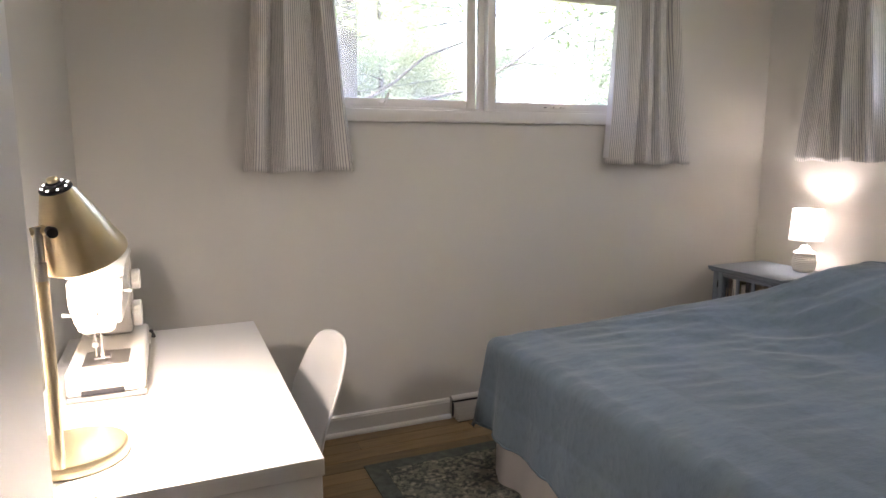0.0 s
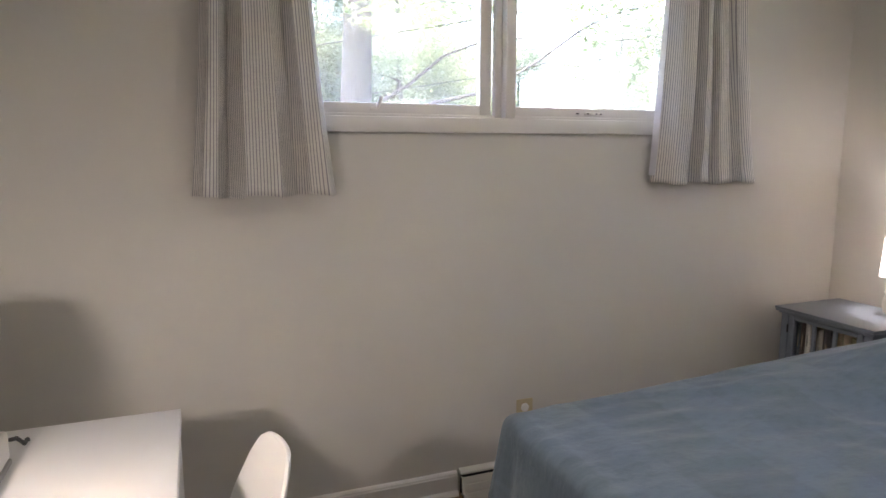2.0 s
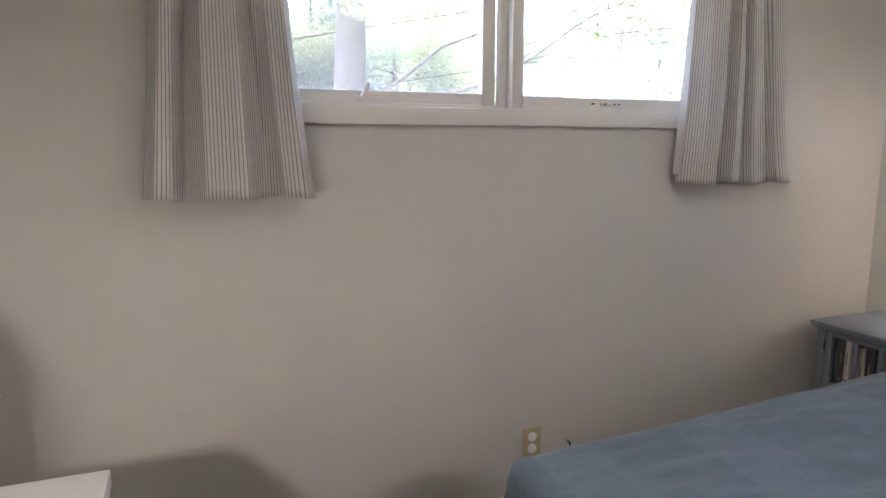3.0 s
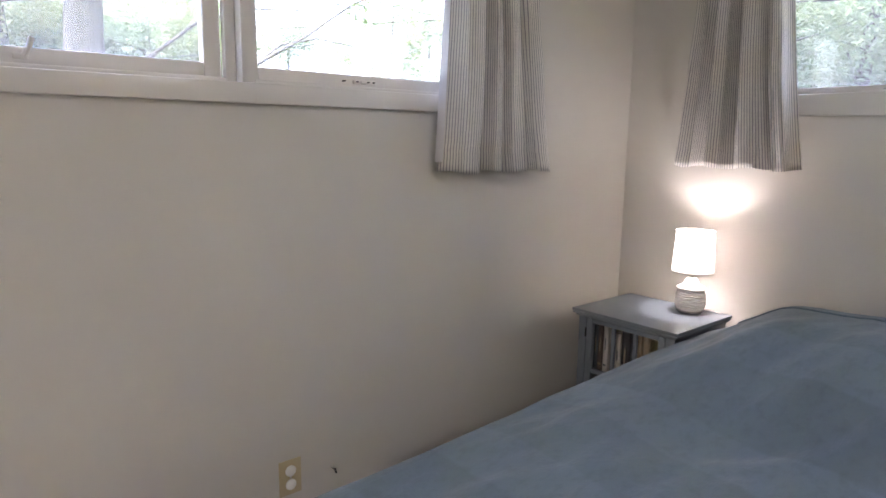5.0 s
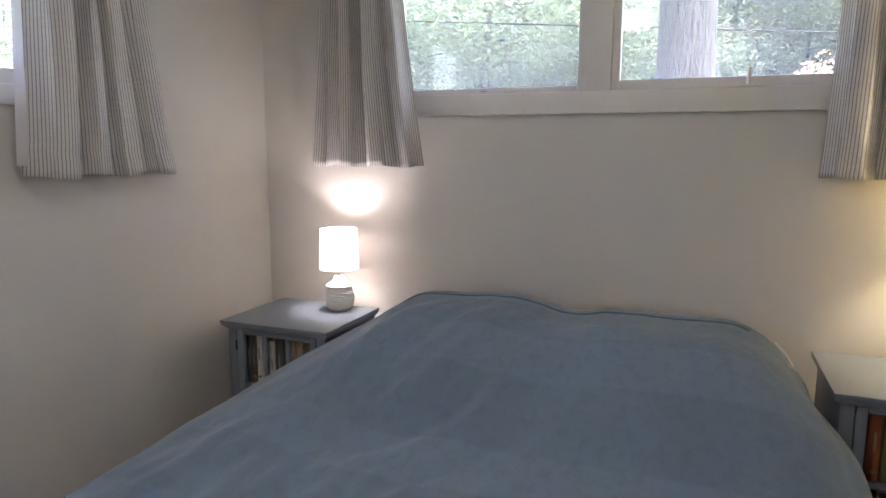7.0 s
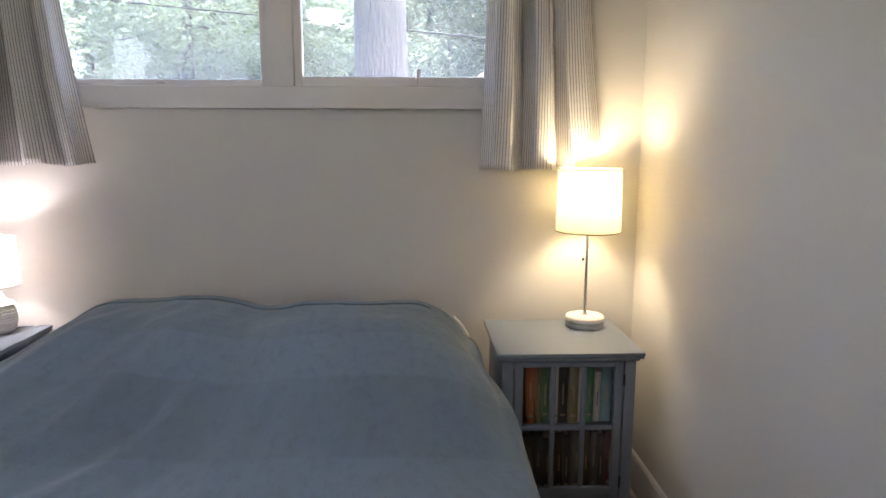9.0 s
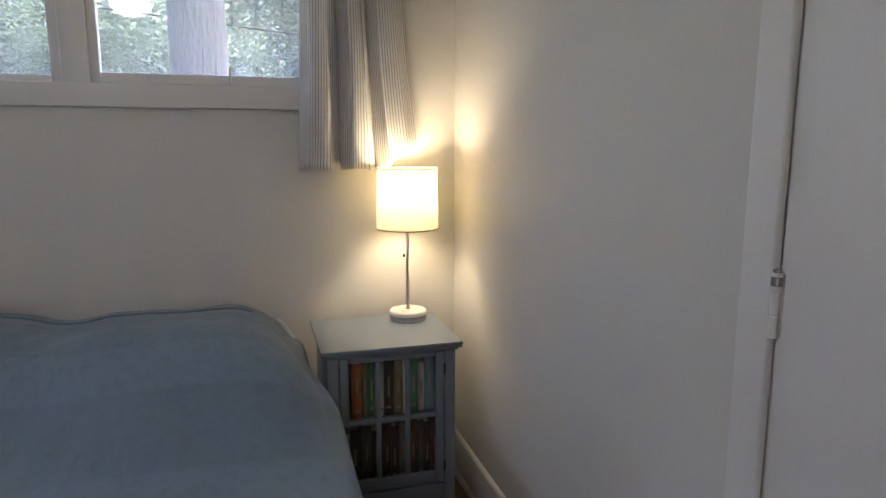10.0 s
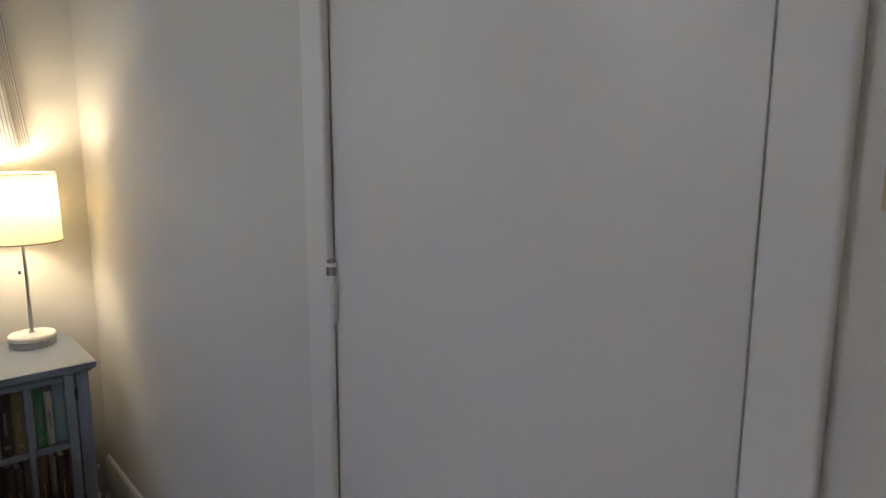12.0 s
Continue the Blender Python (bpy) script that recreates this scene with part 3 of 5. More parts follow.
part("mattress", box(BX0 + 0.02, BX1, BY0 + 0.02, BY1 - 0.02, 0.342, 0.53, 0.04, None, 4), SKIRT, bed)


def skirt_wall():
    """Gathered cloth hanging round three sides of the bed to just above the floor."""
    bm = bmesh.new()
    x0, y0, y1, x1 = BX0 - 0.012, BY0 + 0.025, BY1 - 0.03, BX1
    path = []
    step = 0.02
    def run(ax, ay, bx, by):
        n = int(math.hypot(bx - ax, by - ay) / step)
        nx, ny = (by - ay), -(bx - ax)
        l = math.hypot(nx, ny)
        for i in range(n):
            k = i / n
            path.append((ax + (bx - ax) * k, ay + (by - ay) * k, nx / l, ny / l))
    run(x1, y0, x0, y0)
    run(x0, y0, x0, y1)
    run(x0, y1, x1, y1)
    rows = [0.335, 0.25, 0.15, 0.07, 0.014]
    grid = []
    for z in rows:
        k = (0.335 - z) / 0.32
        grid.append([bm.verts.new((x - nx * (0.012 * math.sin(i * 0.75) + 0.006 * math.sin(i * 0.31 + 1)) * k - nx * 0.02 * k,
                                   y - ny * (0.012 * math.sin(i * 0.75) + 0.006 * math.sin(i * 0.31 + 1)) * k - ny * 0.02 * k, z)) for i, (x, y, nx, ny) in enumerate(path)])
    for a, b in zip(grid, grid[1:]):
        for i in range(len(path) - 1):
            bm.faces.new((a[i], a[i + 1], b[i + 1], b[i]))
    bmesh.ops.solidify(bm, geom=bm.faces[:], thickness=0.003)
    return bm


part("bed_skirt", skirt_wall(), SKIRT, bed, "white cotton bed skirt", 60)
for x in (BX0 + 0.1, BX1 - 0.1):
    for y in (BY0 + 0.1, BY1 - 0.1):
        part("leg", lathe([(0, 0), (0.022, 0), (0.026, 0.16), (0, 0.16)], 14, (x, y, 0)), IRON, bed)


def cover_top(x, y):
    """Height of the coverlet's top: flat mattress, two pillows under it towards the head."""
    rise = smooth01(-1.12, -0.44, x)
    near = smooth01(-1.0, -0.6, y)
    rise += (max(0.0, min(1.0, (x + 1.6) / 1.12)) - rise) * near
    side = (0.35 * smooth01(BY1 + 0.02, BY1 - 0.36, y) + 0.65 * max(0.0, min(1.0, (BY1 + 0.20 - y) / 0.46))) * math.sqrt(max(0.0, 1 - (1 - max(0.0, min(1.0, (y - BY0 + 0.01) / 0.25))) ** 2))
    dip = 0.028 * math.exp(-((y + 1.385) / 0.10) ** 2) - 0.008 * math.exp(-((y + 1.15) / 0.12) ** 2) + 0.01 * smooth01(-1.35, -1.6, y)
    z = BTOP + rise * side * (0.217 - dip)
    z -= 0.06 * smooth01(-0.22, -0.09, x) * side
    z -= 0.012 * smooth01(-1.85, -1.975, x) + 0.012 * (1 - side) * rise
    z += 0.006 * noise.noise(Vector((x * 2.2, y * 2.2, 1.0)))
    drift = noise.noise(Vector((x * 1.7, y * 1.7, 4)))
    across = y + 0.62 * x
    fold = math.sin(across * 24 + 3.0 * drift) + 0.34 * math.sin(across * 61 + 5.0 * drift + 1.0)
    z += 0.0095 * fold * (0.6 + drift) * smooth01(-1.95, -1.2, x) * smooth01(-0.28, -0.55, x) * smooth01(-1.55, -1.0, y) * smooth01(-0.55, -0.72, y)
    band = 0.5 + 0.5 * math.sin((x - BX0) * 2 * math.pi / 0.42 - 0.4)
    z += (0.0035 + 0.006 * (1 - band)) * noise.noise(Vector((x * 4.5 + y * 2, y * 19, 2.0))) * (1 - 0.5 * rise)
    z += 0.005 * noise.noise(Vector((x * 3.5 - y * 2.5, y * 5, 7.0)))
    return z


def coverlet():
    """One cloth: the top, and hangings on the foot and both sides with soft folds; longer at the corners."""
    bm = bmesh.new()
    uvl = bm.loops.layers.uv.new("UVMap")
    L, W, drop, r = BX1 - BX0, BY1 - BY0, 0.375, 0.045
    ps = np.concatenate([np.linspace(-drop, 0, 17)[:-1], np.linspace(0, 0.06, 4)[:-1], np.linspace(0.06, L, 120)])
    qs = np.concatenate([np.linspace(-drop, 0, 17)[:-1], np.linspace(0, W, 130), np.linspace(W, W + drop, 17)[1:]])
    verts, uvs = [], []
    for p in ps:
        row, urow = [], []
        for q in qs:
            x, y = BX0 + max(p, 0), BY0 + min(max(q, 0), W)
            dp = max(0.0, -p)
            dq = max(0.0, -q, q - W)
            sgn = -1 if q < 0 else 1
            d = min((dp ** 3 + dq ** 3) ** (1 / 3), drop * 1.06)
            z = cover_top(x, y)
            if d > 0:
                far = math.hypot(dp, dq)
                wx, wy = -dp / far, sgn * dq / far
                bend = min(d / r, math.pi / 2)
                out, down = r * math.sin(bend), r * (1 - math.cos(bend))
                rest = max(0.0, d - r * math.pi / 2)
                corner = min(dp, dq) / (max(dp, dq) + 1e-6)
                s = y * 13 + x * 11
                wave = 0.012 * math.sin(s + 1.3) + 0.008 * math.sin(2.3 * s + 0.4)
                wave += 0.012 * corner * math.sin(5 * math.atan2(dp, dq + 1e-6) - 0.6)
                tuck = smooth01(-0.62, -0.40, x) * (0.045 if sgn > 0 else 0.0) if dq > 0 else 0.0
                k = min(1.0, rest / drop)
                out += rest * (0.12 + 0.05 * corner) + wave * k - tuck * min(1.0, d / 0.1)
                down += rest * 0.995 + 0.015 * corner * k
                if dq == 0:
                    gap = min(W - q, q)
                    out -= 0.030 * k * math.exp(-((gap - 0.075) / 0.032) ** 2)
                x, y, z = x + wx * out, y + wy * out, max(0.016, z - down)
            y -= 0.05 * smooth01(-0.36, -0.75, x) * smooth01(BY0 + 0.4, BY0, y)
            row.append(bm.verts.new((x, y, z)))
            urow.append((float(p), float(q)))
        verts.append(row)
        uvs.append(urow)
    for i in range(len(ps) - 1):
        for j in range(len(qs) - 1):
            f = bm.faces.new((verts[i][j], verts[i + 1][j], verts[i + 1][j + 1], verts[i][j + 1]))
            for lp, (a, b) in zip(f.loops, ((i, j), (i + 1, j), (i + 1, j + 1), (i, j + 1))):
                lp[uvl].uv = uvs[a][b]
    rim = [v[0].co.copy() for v in verts[::-1]] + [v.co.copy() for v in verts[0]] + [v[-1].co.copy() for v in verts]
    return bm, rim


cov = thing("coverlet", (-1.06, -1.28, BTOP), "dusty blue banded cotton coverlet spread over the bed", "bedspread")
cover_mesh, rim = coverlet()
cloth = part("cloth", cover_mesh, BLUE, cov, "", 180)
part("hem", tube(rim, 0.0042, 6), BLUE, cov, "stitched edge of the coverlet", 180)
seam_line = [(-0.275 + 0.006 * math.sin(9 * y), y, cover_top(-0.275, y) + 0.001) for y in np.linspace(BY0 + 0.13, BY1 - 0.12, 60).tolist()]
part("seam", tube(seam_line, 0.0048, 8), BLUE, cov, "thick stitched head seam", 180)
thick = cloth.modifiers.new("thickness", "SOLIDIFY")
thick.thickness, thick.offset = 0.005, -1.0
sub = cloth.modifiers.new("smooth", "SUBSURF")
sub.levels = sub.render_levels = 1


def pillow(y, label):
    bm = bmesh.new()
    bmesh.ops.create_uvsphere(bm, u_segments=28, v_segments=16, radius=1)
    for v in bm.verts:
        c = v.co
        sx = math.copysign(abs(c.x) ** 0.55, c.x)
        sy = math.copysign(abs(c.y) ** 0.55, c.y)
        v.co = Vector((-0.38 + sx * 0.17, y + sy * 0.27, 0.612 + c.z * 0.072))
    return solo("pillow", bm, SKIRT, label, "pillow", "", 180, "pillows under the coverlet")


pillow(-0.97, "white pillow hidden under the blue coverlet")
pillow(-1.62, "white pillow hidden under the blue coverlet")
edge = thing("sheet_edge", (-0.12, -1.97, 0.56), "white sheet edge showing beside the blue coverlet", "sheet")
part("hem", tube([(-0.15, -2.000, 0.700), (-0.19, -2.024, 0.680), (-0.22, -2.046, 0.650)], [0.003, 0.0045, 0.003], 8), LINING, edge)


# ---- curtains ----
def curtain(name, side, top, bottom, z_top, z_low, folds, seed, width, label, lift=None, lining=False, depth=0.034, base=0.085):
    """A short gathered panel. top and bottom: its extent along the wall; folds: how many deep folds."""
    rnd = random.Random(seed)
    bm = bmesh.new()
    uvl = bm.loops.layers.uv.new("UVMap")
    nu, nv = 200, 42
    ph = [rnd.uniform(0, 6.28) for _ in range(6)]
    marks = [0.0]
    for _ in range(folds):
        marks.append(marks[-1] + rnd.uniform(0.7, 1.4))
    marks = [m / marks[-1] for m in marks]
    slide = [0.0] + [rnd.uniform(-0.06, 0.06) for _ in range(folds - 1)] + [0.0]
    high = [rnd.uniform(0.75, 1.25) for _ in range(folds)]
    skew = [rnd.uniform(0.7, 1.5) for _ in range(folds)]
    grid, spots = [], []
    for j in range(nv + 1):
        kz = j / nv                                   # 0 at the top
        spread = kz ** 1.6
        now = [m + sl * (kz - 0.5) for m, sl in zip(marks, slide)]
        row, line = [], []
        for i in range(nu + 1):
            u = i / nu
            seg = max(n for n in range(folds) if now[n] <= u + 1e-9)
            wide = now[seg + 1] - now[seg]
            w = min(1.0, (u - now[seg]) / wide)
            lo = top[0] + (bottom[0] - top[0]) * spread
            hi = top[1] + (bottom[1] - top[1]) * spread
            ws = w ** skew[seg]
            hump = 1.0 - abs(2 * ws - 1) ** 3.2
            amp = depth * high[seg] * (0.8 + 0.35 * kz)
            d = base - amp * 1.05 + 2.0 * amp * hump
            d += 0.0055 * math.sin(11 * ws + ph[2] + seg * 2 + kz * 1.5) * hump
            d += 0.009 * noise.noise(Vector((u * 6, kz * 2.5, seed))) + 0.003 * noise.noise(Vector((u * 22, kz * 5, seed + 3)))
            d -= 0.0022 * math.exp(-((kz - 0.925) / 0.008) ** 2)
            pull = wide * 0.07 * math.sin(4 * math.pi * w)
            lean = 0.012 * math.sin(ph[4] + u * 5) * math.sin(math.pi * kz) * math.sin(math.pi * u)
            s = lo + (hi - lo) * (u + pull) + lean
            zb = z_low + (lift(u) if lift else 0.0) + 0.005 * math.sin(u * 17 + ph[5])
            z = z_top + (zb - z_top) * kz
            d = max(0.026, d)
            row.append(bm.verts.new((s, -d, z) if side == "n" else (-d, s, z)))
            line.append((s, d))
        grid.append(row)
        spots.append(line)
    low_line = spots[int(nv * 0.7)]                   # cloth is as wide as its folded line
    run = [0.0]
    for p, q in zip(low_line, low_line[1:]):
        run.append(run[-1] + math.hypot(q[0] - p[0], q[1] - p[1]))
    for j in range(nv):
        for i in range(nu):
            f = bm.faces.new((grid[j][i], grid[j + 1][i], grid[j + 1][i + 1], grid[j][i + 1]))
            for lp, (a, b) in zip(f.loops, ((i, j), (i, j + 1), (i + 1, j + 1), (i + 1, j))):
                lp[uvl].uv = (run[a], b / nv)
    mid = (bottom[0] + bottom[1]) / 2
    c = thing(name, (mid, -0.08, z_low) if side == "n" else (-0.08, mid, z_low), label, "curtain", "striped curtains")
    ob = part("cloth", bm, TICKING, c, "", 180)
    so = ob.modifiers.new("thickness", "SOLIDIFY")
    so.thickness = 0.0016
    return c


c1 = curtain("curtain", "n", (-2.825, -2.515), (-2.893, -2.434), 2.167, 1.204, 3, 3, 0.98, "grey-striped cotton curtain drawn open beside the window", depth=0.032)
c2 = curtain("curtain", "n", (-1.09, -0.735), (-1.133, -0.612), 2.167, 1.214, 4, 8, 1.05, "grey-striped cotton curtain near the room corner", lambda u: 0.012 * smooth01(0.9, 0.93, u))
c3 = curtain("curtain", "e", (-0.663, -0.33), (-0.76, -0.268), 2.167, 1.228, 4, 12, 1.0, "grey-striped cotton curtain above the ceramic lamp", lambda u: 0.03 * smooth01(0.85, 1.0, u))
c4 = curtain("curtain", "e", (-2.455, -2.12), (-2.53, -2.092), 2.167, 1.210, 3, 21, 1.0, "grey-striped cotton curtain hanging over the stick lamp", lambda u: 0.085 * smooth01(0.34, 0.0, u), base=0.08)
lin = bmesh.new()
lo_ = [lin.verts.new(p) for p in ((-1.152, -0.050, 1.248), (-1.12, -0.056, 1.248), (-1.070, -0.056, 2.15), (-1.096, -0.050, 2.15))]
lin.faces.new(lo_)
bmesh.ops.solidify(lin, geom=lin.faces[:], thickness=0.002)
part("lining", lin, LINING, c2, "white lining edge")


def rod(side, a, b):
    z, d = 2.172, 0.085
    pt = (lambda s: (s, -d, z)) if side == "n" else (lambda s: (-d, s, z))
    mid = (a + b) / 2
    r = thing("curtain_rod", (mid, -d, z) if side == "n" else (-d, mid, z), "plain dark metal curtain rod over the window", "curtain rod")
    part("rod", tube([pt(a), pt(b)], 0.008, 12), IRON, r)
    for s in (a + 0.05, b - 0.05):
        q = pt(s)
        part("bracket", tube([q, (s, 0, z) if side == "n" else (0, s, z)], 0.006, 8), IRON, r)
    for s in (a, b):
        q = pt(s)
        bm = bmesh.new()
        bmesh.ops.create_uvsphere(bm, u_segments=14, v_segments=10, radius=0.014)
        bmesh.ops.translate(bm, verts=bm.verts, vec=q)
        part("finial", bm, IRON, r)


rod("n", -2.92, -0.62)
rod("e", -2.54, -0.24)


# ---- nightstands with books ----
def nightstand(x_front, y0, y1, label, hinge_high, TOP=TOP):
    """Cabinet with a moulded top, framed glass door of six lights, two shelves and short feet."""
    x_back = -0.075
    ns = thing("nightstand", ((x_front + x_back) / 2, (y0 + y1) / 2, 0), label, "nightstand", "pair of nightstands")
    ov = 0.022
    fx, a, b = x_front + ov, y0 + ov, y1 - ov
    top = part("top", box(x_front, x_back, y0, y1, TOP - 0.011, TOP, 0.0022, None, 2), BLUEGREY, ns, "", 15)
    for name, inset, za, zb, soft_edge in (("groove", 0.005, 0.014, 0.0112, 0.0), ("bead", 0.002, 0.020, 0.0142, 0.0018), ("moulding", 0.012, 0.030, 0.0202, 0.003)):
        part(name, box(x_front + inset, x_back, y0 + inset, y1 - inset, TOP - za, TOP - zb, soft_edge), BLUEGREY, top, "", 15)
    w = 0.034
    for yy in ((a, a + 0.02), (b - 0.02, b)):
        part("side_panel", box(fx + 0.02, x_back, yy[0], yy[1], 0.06, TOP - 0.0305, 0.002), BLUEGREY, ns)
    part("back_panel", box(x_back - 0.008, x_back, a + 0.02, b - 0.02, 0.10, TOP - 0.031), INNER, ns, "", None)
    for yy in ((a - 0.002, a + w), (b - w, b + 0.002)):
        bm = box(fx, fx + 0.0195, yy[0], yy[1], 0, TOP - 0.0305, 0.003)
        part("front_post", bm, BLUEGREY, ns)
        part("back_foot", box(x_back - 0.035, x_back - 0.001, yy[0] + 0.003, yy[1] - 0.003, 0, 0.0595, 0.003), BLUEGREY, ns)
    part("bottom_rail", box(fx + 0.001, fx + 0.019, a + w + 0.0003, b - w - 0.0003, 0.095, 0.163, 0.003), BLUEGREY, ns)
    part("top_rail", box(fx + 0.004, fx + 0.019, a + w + 0.0003, b - w - 0.0003, TOP - 0.0325, TOP - 0.0308, 0.0), BLUEGREY, ns)
    for z in (0.158, 0.404):
        part("shelf", box(fx + 0.03, x_back - 0.009, a + 0.0203, b - 0.0203, z - 0.012, z, 0.001), INNER, ns)
    d0, d1, z0, z1 = a + w + 0.003, b - w - 0.003, 0.168, TOP - 0.0330
    door = part("door", box(fx - 0.001, fx + 0.017, d0, d0 + 0.027, z0, z1, 0.003), BLUEGREY, ns)
    part("stile", box(fx - 0.001, fx + 0.017, d1 - 0.027, d1, z0, z1, 0.003), BLUEGREY, door)
    part("rail", box(fx, fx + 0.016, d0 + 0.0273, d1 - 0.0273, z0, z0 + 0.042, 0.003), BLUEGREY, door)
    part("rail", box(fx, fx + 0.016, d0 + 0.0273, d1 - 0.0273, z1 - 0.018, z1, 0.003), BLUEGREY, door)
    g0, g1, gz0, gz1 = d0 + 0.027, d1 - 0.027, z0 + 0.042, z1 - 0.018
    for k in (1, 2):
        y = g0 + (g1 - g0) * k / 3
        part("muntin", box(fx + 0.001, fx + 0.014, y - 0.008, y + 0.008, gz0 + 0.0003, gz1 - 0.0003, 0.003), BLUEGREY, door)
    zm = gz0 + (gz1 - gz0) * 0.503
    for k in range(3):
        ya, yb = g0 + (g1 - g0) * k / 3 + (0.0083 if k else 0.0003), g0 + (g1 - g0) * (k + 1) / 3 - (0.0083 if k < 2 else 0.0003)
        part("muntin", box(fx + 0.001, fx + 0.014, ya, yb, zm - 0.008, zm + 0.008, 0.003), BLUEGREY, door)
    pane = part("pane", box(fx + 0.0145, fx + 0.0165, g0 - 0.003, g1 + 0.003, gz0 - 0.003, gz1 + 0.003), GLASS, door, "clear glass", None)
    pane.visible_shadow = False
    ky, hy = (d0 + 0.013, d1 + 0.0015) if hinge_high else (d1 - 0.013, d0 - 0.0015)
    part("knob", tube([(fx - 0.001, ky, zm - 0.01), (fx - 0.012, ky, zm - 0.01), (fx - 0.016, ky, zm - 0.01), (fx - 0.023, ky, zm - 0.01), (fx - 0.026, ky, zm - 0.01)], [0.005, 0.005, 0.011, 0.012, 0.007], 14), IRON, door, "small black knob")
    for z in (z0 + 0.06, z1 - 0.06):
        part("hinge", tube([(fx - 0.003, hy, z - 0.018), (fx - 0.003, hy, z + 0.018)], 0.0035, 8), IRON, door)
    return fx, a, b


NS1 = nightstand(-0.476, -0.575, -0.112, "blue-grey painted nightstand with glass door beside the window wall", True)
NS2 = nightstand(-0.470, -2.573, -2.112, "blue-grey painted nightstand with glass door beside the closet wall", False, TOP_B)

COVERS = {
    "orange": (0.42, 0.11, 0.03), "green": (0.06, 0.17, 0.08), "cream": (0.52, 0.48, 0.40), "black": (0.03, 0.028, 0.03),
    "olive": (0.20, 0.17, 0.07), "white": (0.58, 0.56, 0.50), "bright green": (0.05, 0.24, 0.10), "teal": (0.16, 0.30, 0.33),
    "dark green": (0.02, 0.055, 0.05), "rust": (0.30, 0.10, 0.05), "dark red": (0.085, 0.016, 0.014), "navy": (0.018, 0.028, 0.042),
    "grey": (0.10, 0.10, 0.098), "brown": (0.06, 0.036, 0.024), "tan": (0.38, 0.29, 0.18), "slate": (0.05, 0.075, 0.09)}
COVER_MATS = {k: paint("book_cover_" + k.replace(" ", "_"), tuple(0.8 * c for c in v), 0.5, var=0.12, big=14, fine=200, bump=0.06) for k, v in COVERS.items()}
PAPER = paint("book_paper", (0.62, 0.57, 0.46), 0.9, var=0.08, fine=300)


def book(x, y, z, thick_, tall, deep, colour, tilt=0.0, bars=True, seed=0):
    """Upright book, spine to the front: cover with rounded spine, page block, title bars."""
    rnd = random.Random(seed)
    bk = thing("book", (x, y, z), "hardback book with a %s spine in the glass cabinet" % colour, "book", "books in the cabinets")
    h = thick_ / 2
    cover = box(x, x + deep, y - h, y - h + 0.002, z, z + tall)
    box(x, x + deep, y + h - 0.002, y + h, z, z + tall, 0, cover)
    out = [(x + 0.003, y - h), (x - 0.001, y - h * 0.7), (x - 0.003, y), (x - 0.001, y + h * 0.7), (x + 0.003, y + h)]
    sp = bmesh.new()
    lo = [sp.verts.new((u, v, z)) for u, v in out]
    hi = [sp.verts.new((u, v, z + tall)) for u, v in out]
    for i in range(4):
        sp.faces.new((lo[i], lo[i + 1], hi[i + 1], hi[i]))
    sp.faces.new(lo)
    sp.faces.new(hi)
    joined(cover, sp)
    cv = part("cover", cover, COVER_MATS[colour], bk, "", None)
    part("pages", box(x + 0.004, x + deep - 0.003, y - h + 0.0022, y + h - 0.0022, z + 0.003, z + tall - 0.003), PAPER, bk, "", None)
    if bars:
        ink = COVER_MATS["tan"] if sum(COVERS[colour]) < 0.9 else COVER_MATS["slate"]
        zc = z + tall * rnd.uniform(0.45, 0.6)
        ln = tall * rnd.uniform(0.22, 0.4)
        bm = bmesh.new()
        at = zc - ln / 2
        while at < zc + ln / 2:
            step = rnd.uniform(0.006, 0.013)
            box(x - 0.0036, x - 0.0026, y - h * 0.2, y + h * 0.2, at, min(at + step, zc + ln / 2) - 0.002, 0, bm)
            at += step
        part("title", bm, ink, cv, "lettering too small to read", None)
        if rnd.random() < 0.6:
            part("band", box(x - 0.0034, x - 0.0022, y - h * 0.55, y + h * 0.55, z + tall * 0.12, z + tall * 0.16), ink, cv, "", None)
    bk.rotation_euler = (radians(tilt), 0, 0)
    return bk


def row_of_books(ns, z, order, seed):
    fx, a, b = ns
    rnd = random.Random(seed)
    y = b - 0.033
    for i, (colour, th, tall) in enumerate(order):
        y -= th / 2 + 0.0012
        if y - th / 2 < a + 0.03:
            break
        book(fx + 0.055 + rnd.uniform(0, 0.018), y, z + 0.0006, th, tall, rnd.uniform(0.13, 0.17), colour, 0, True, seed * 50 + i)
        y -= th / 2 + 0.0012 + (0.004 if rnd.random() < 0.3 else 0)


ROW_A = [("black", 0.022, 0.18), ("olive", 0.018, 0.19), ("orange", 0.030, 0.195), ("olive", 0.014, 0.19), ("green", 0.026, 0.195), ("white", 0.024, 0.19), ("black", 0.030, 0.19), ("olive", 0.030, 0.19),
         ("white", 0.022, 0.20), ("bright green", 0.026, 0.195), ("cream", 0.020, 0.17), ("teal", 0.034, 0.19), ("dark green", 0.030, 0.185), ("cream", 0.014, 0.19), ("rust", 0.024, 0.195)]
ROW_B = [("black", 0.034, 0.21), ("navy", 0.040, 0.20), ("slate", 0.030, 0.216), ("black", 0.034, 0.19), ("brown", 0.026, 0.21), ("black", 0.020, 0.2), ("grey", 0.032, 0.216), ("brown", 0.024, 0.222),
         ("grey", 0.018, 0.21), ("black", 0.02, 0.2), ("dark red", 0.026, 0.222), ("black", 0.034, 0.21), ("dark red", 0.028, 0.2)]
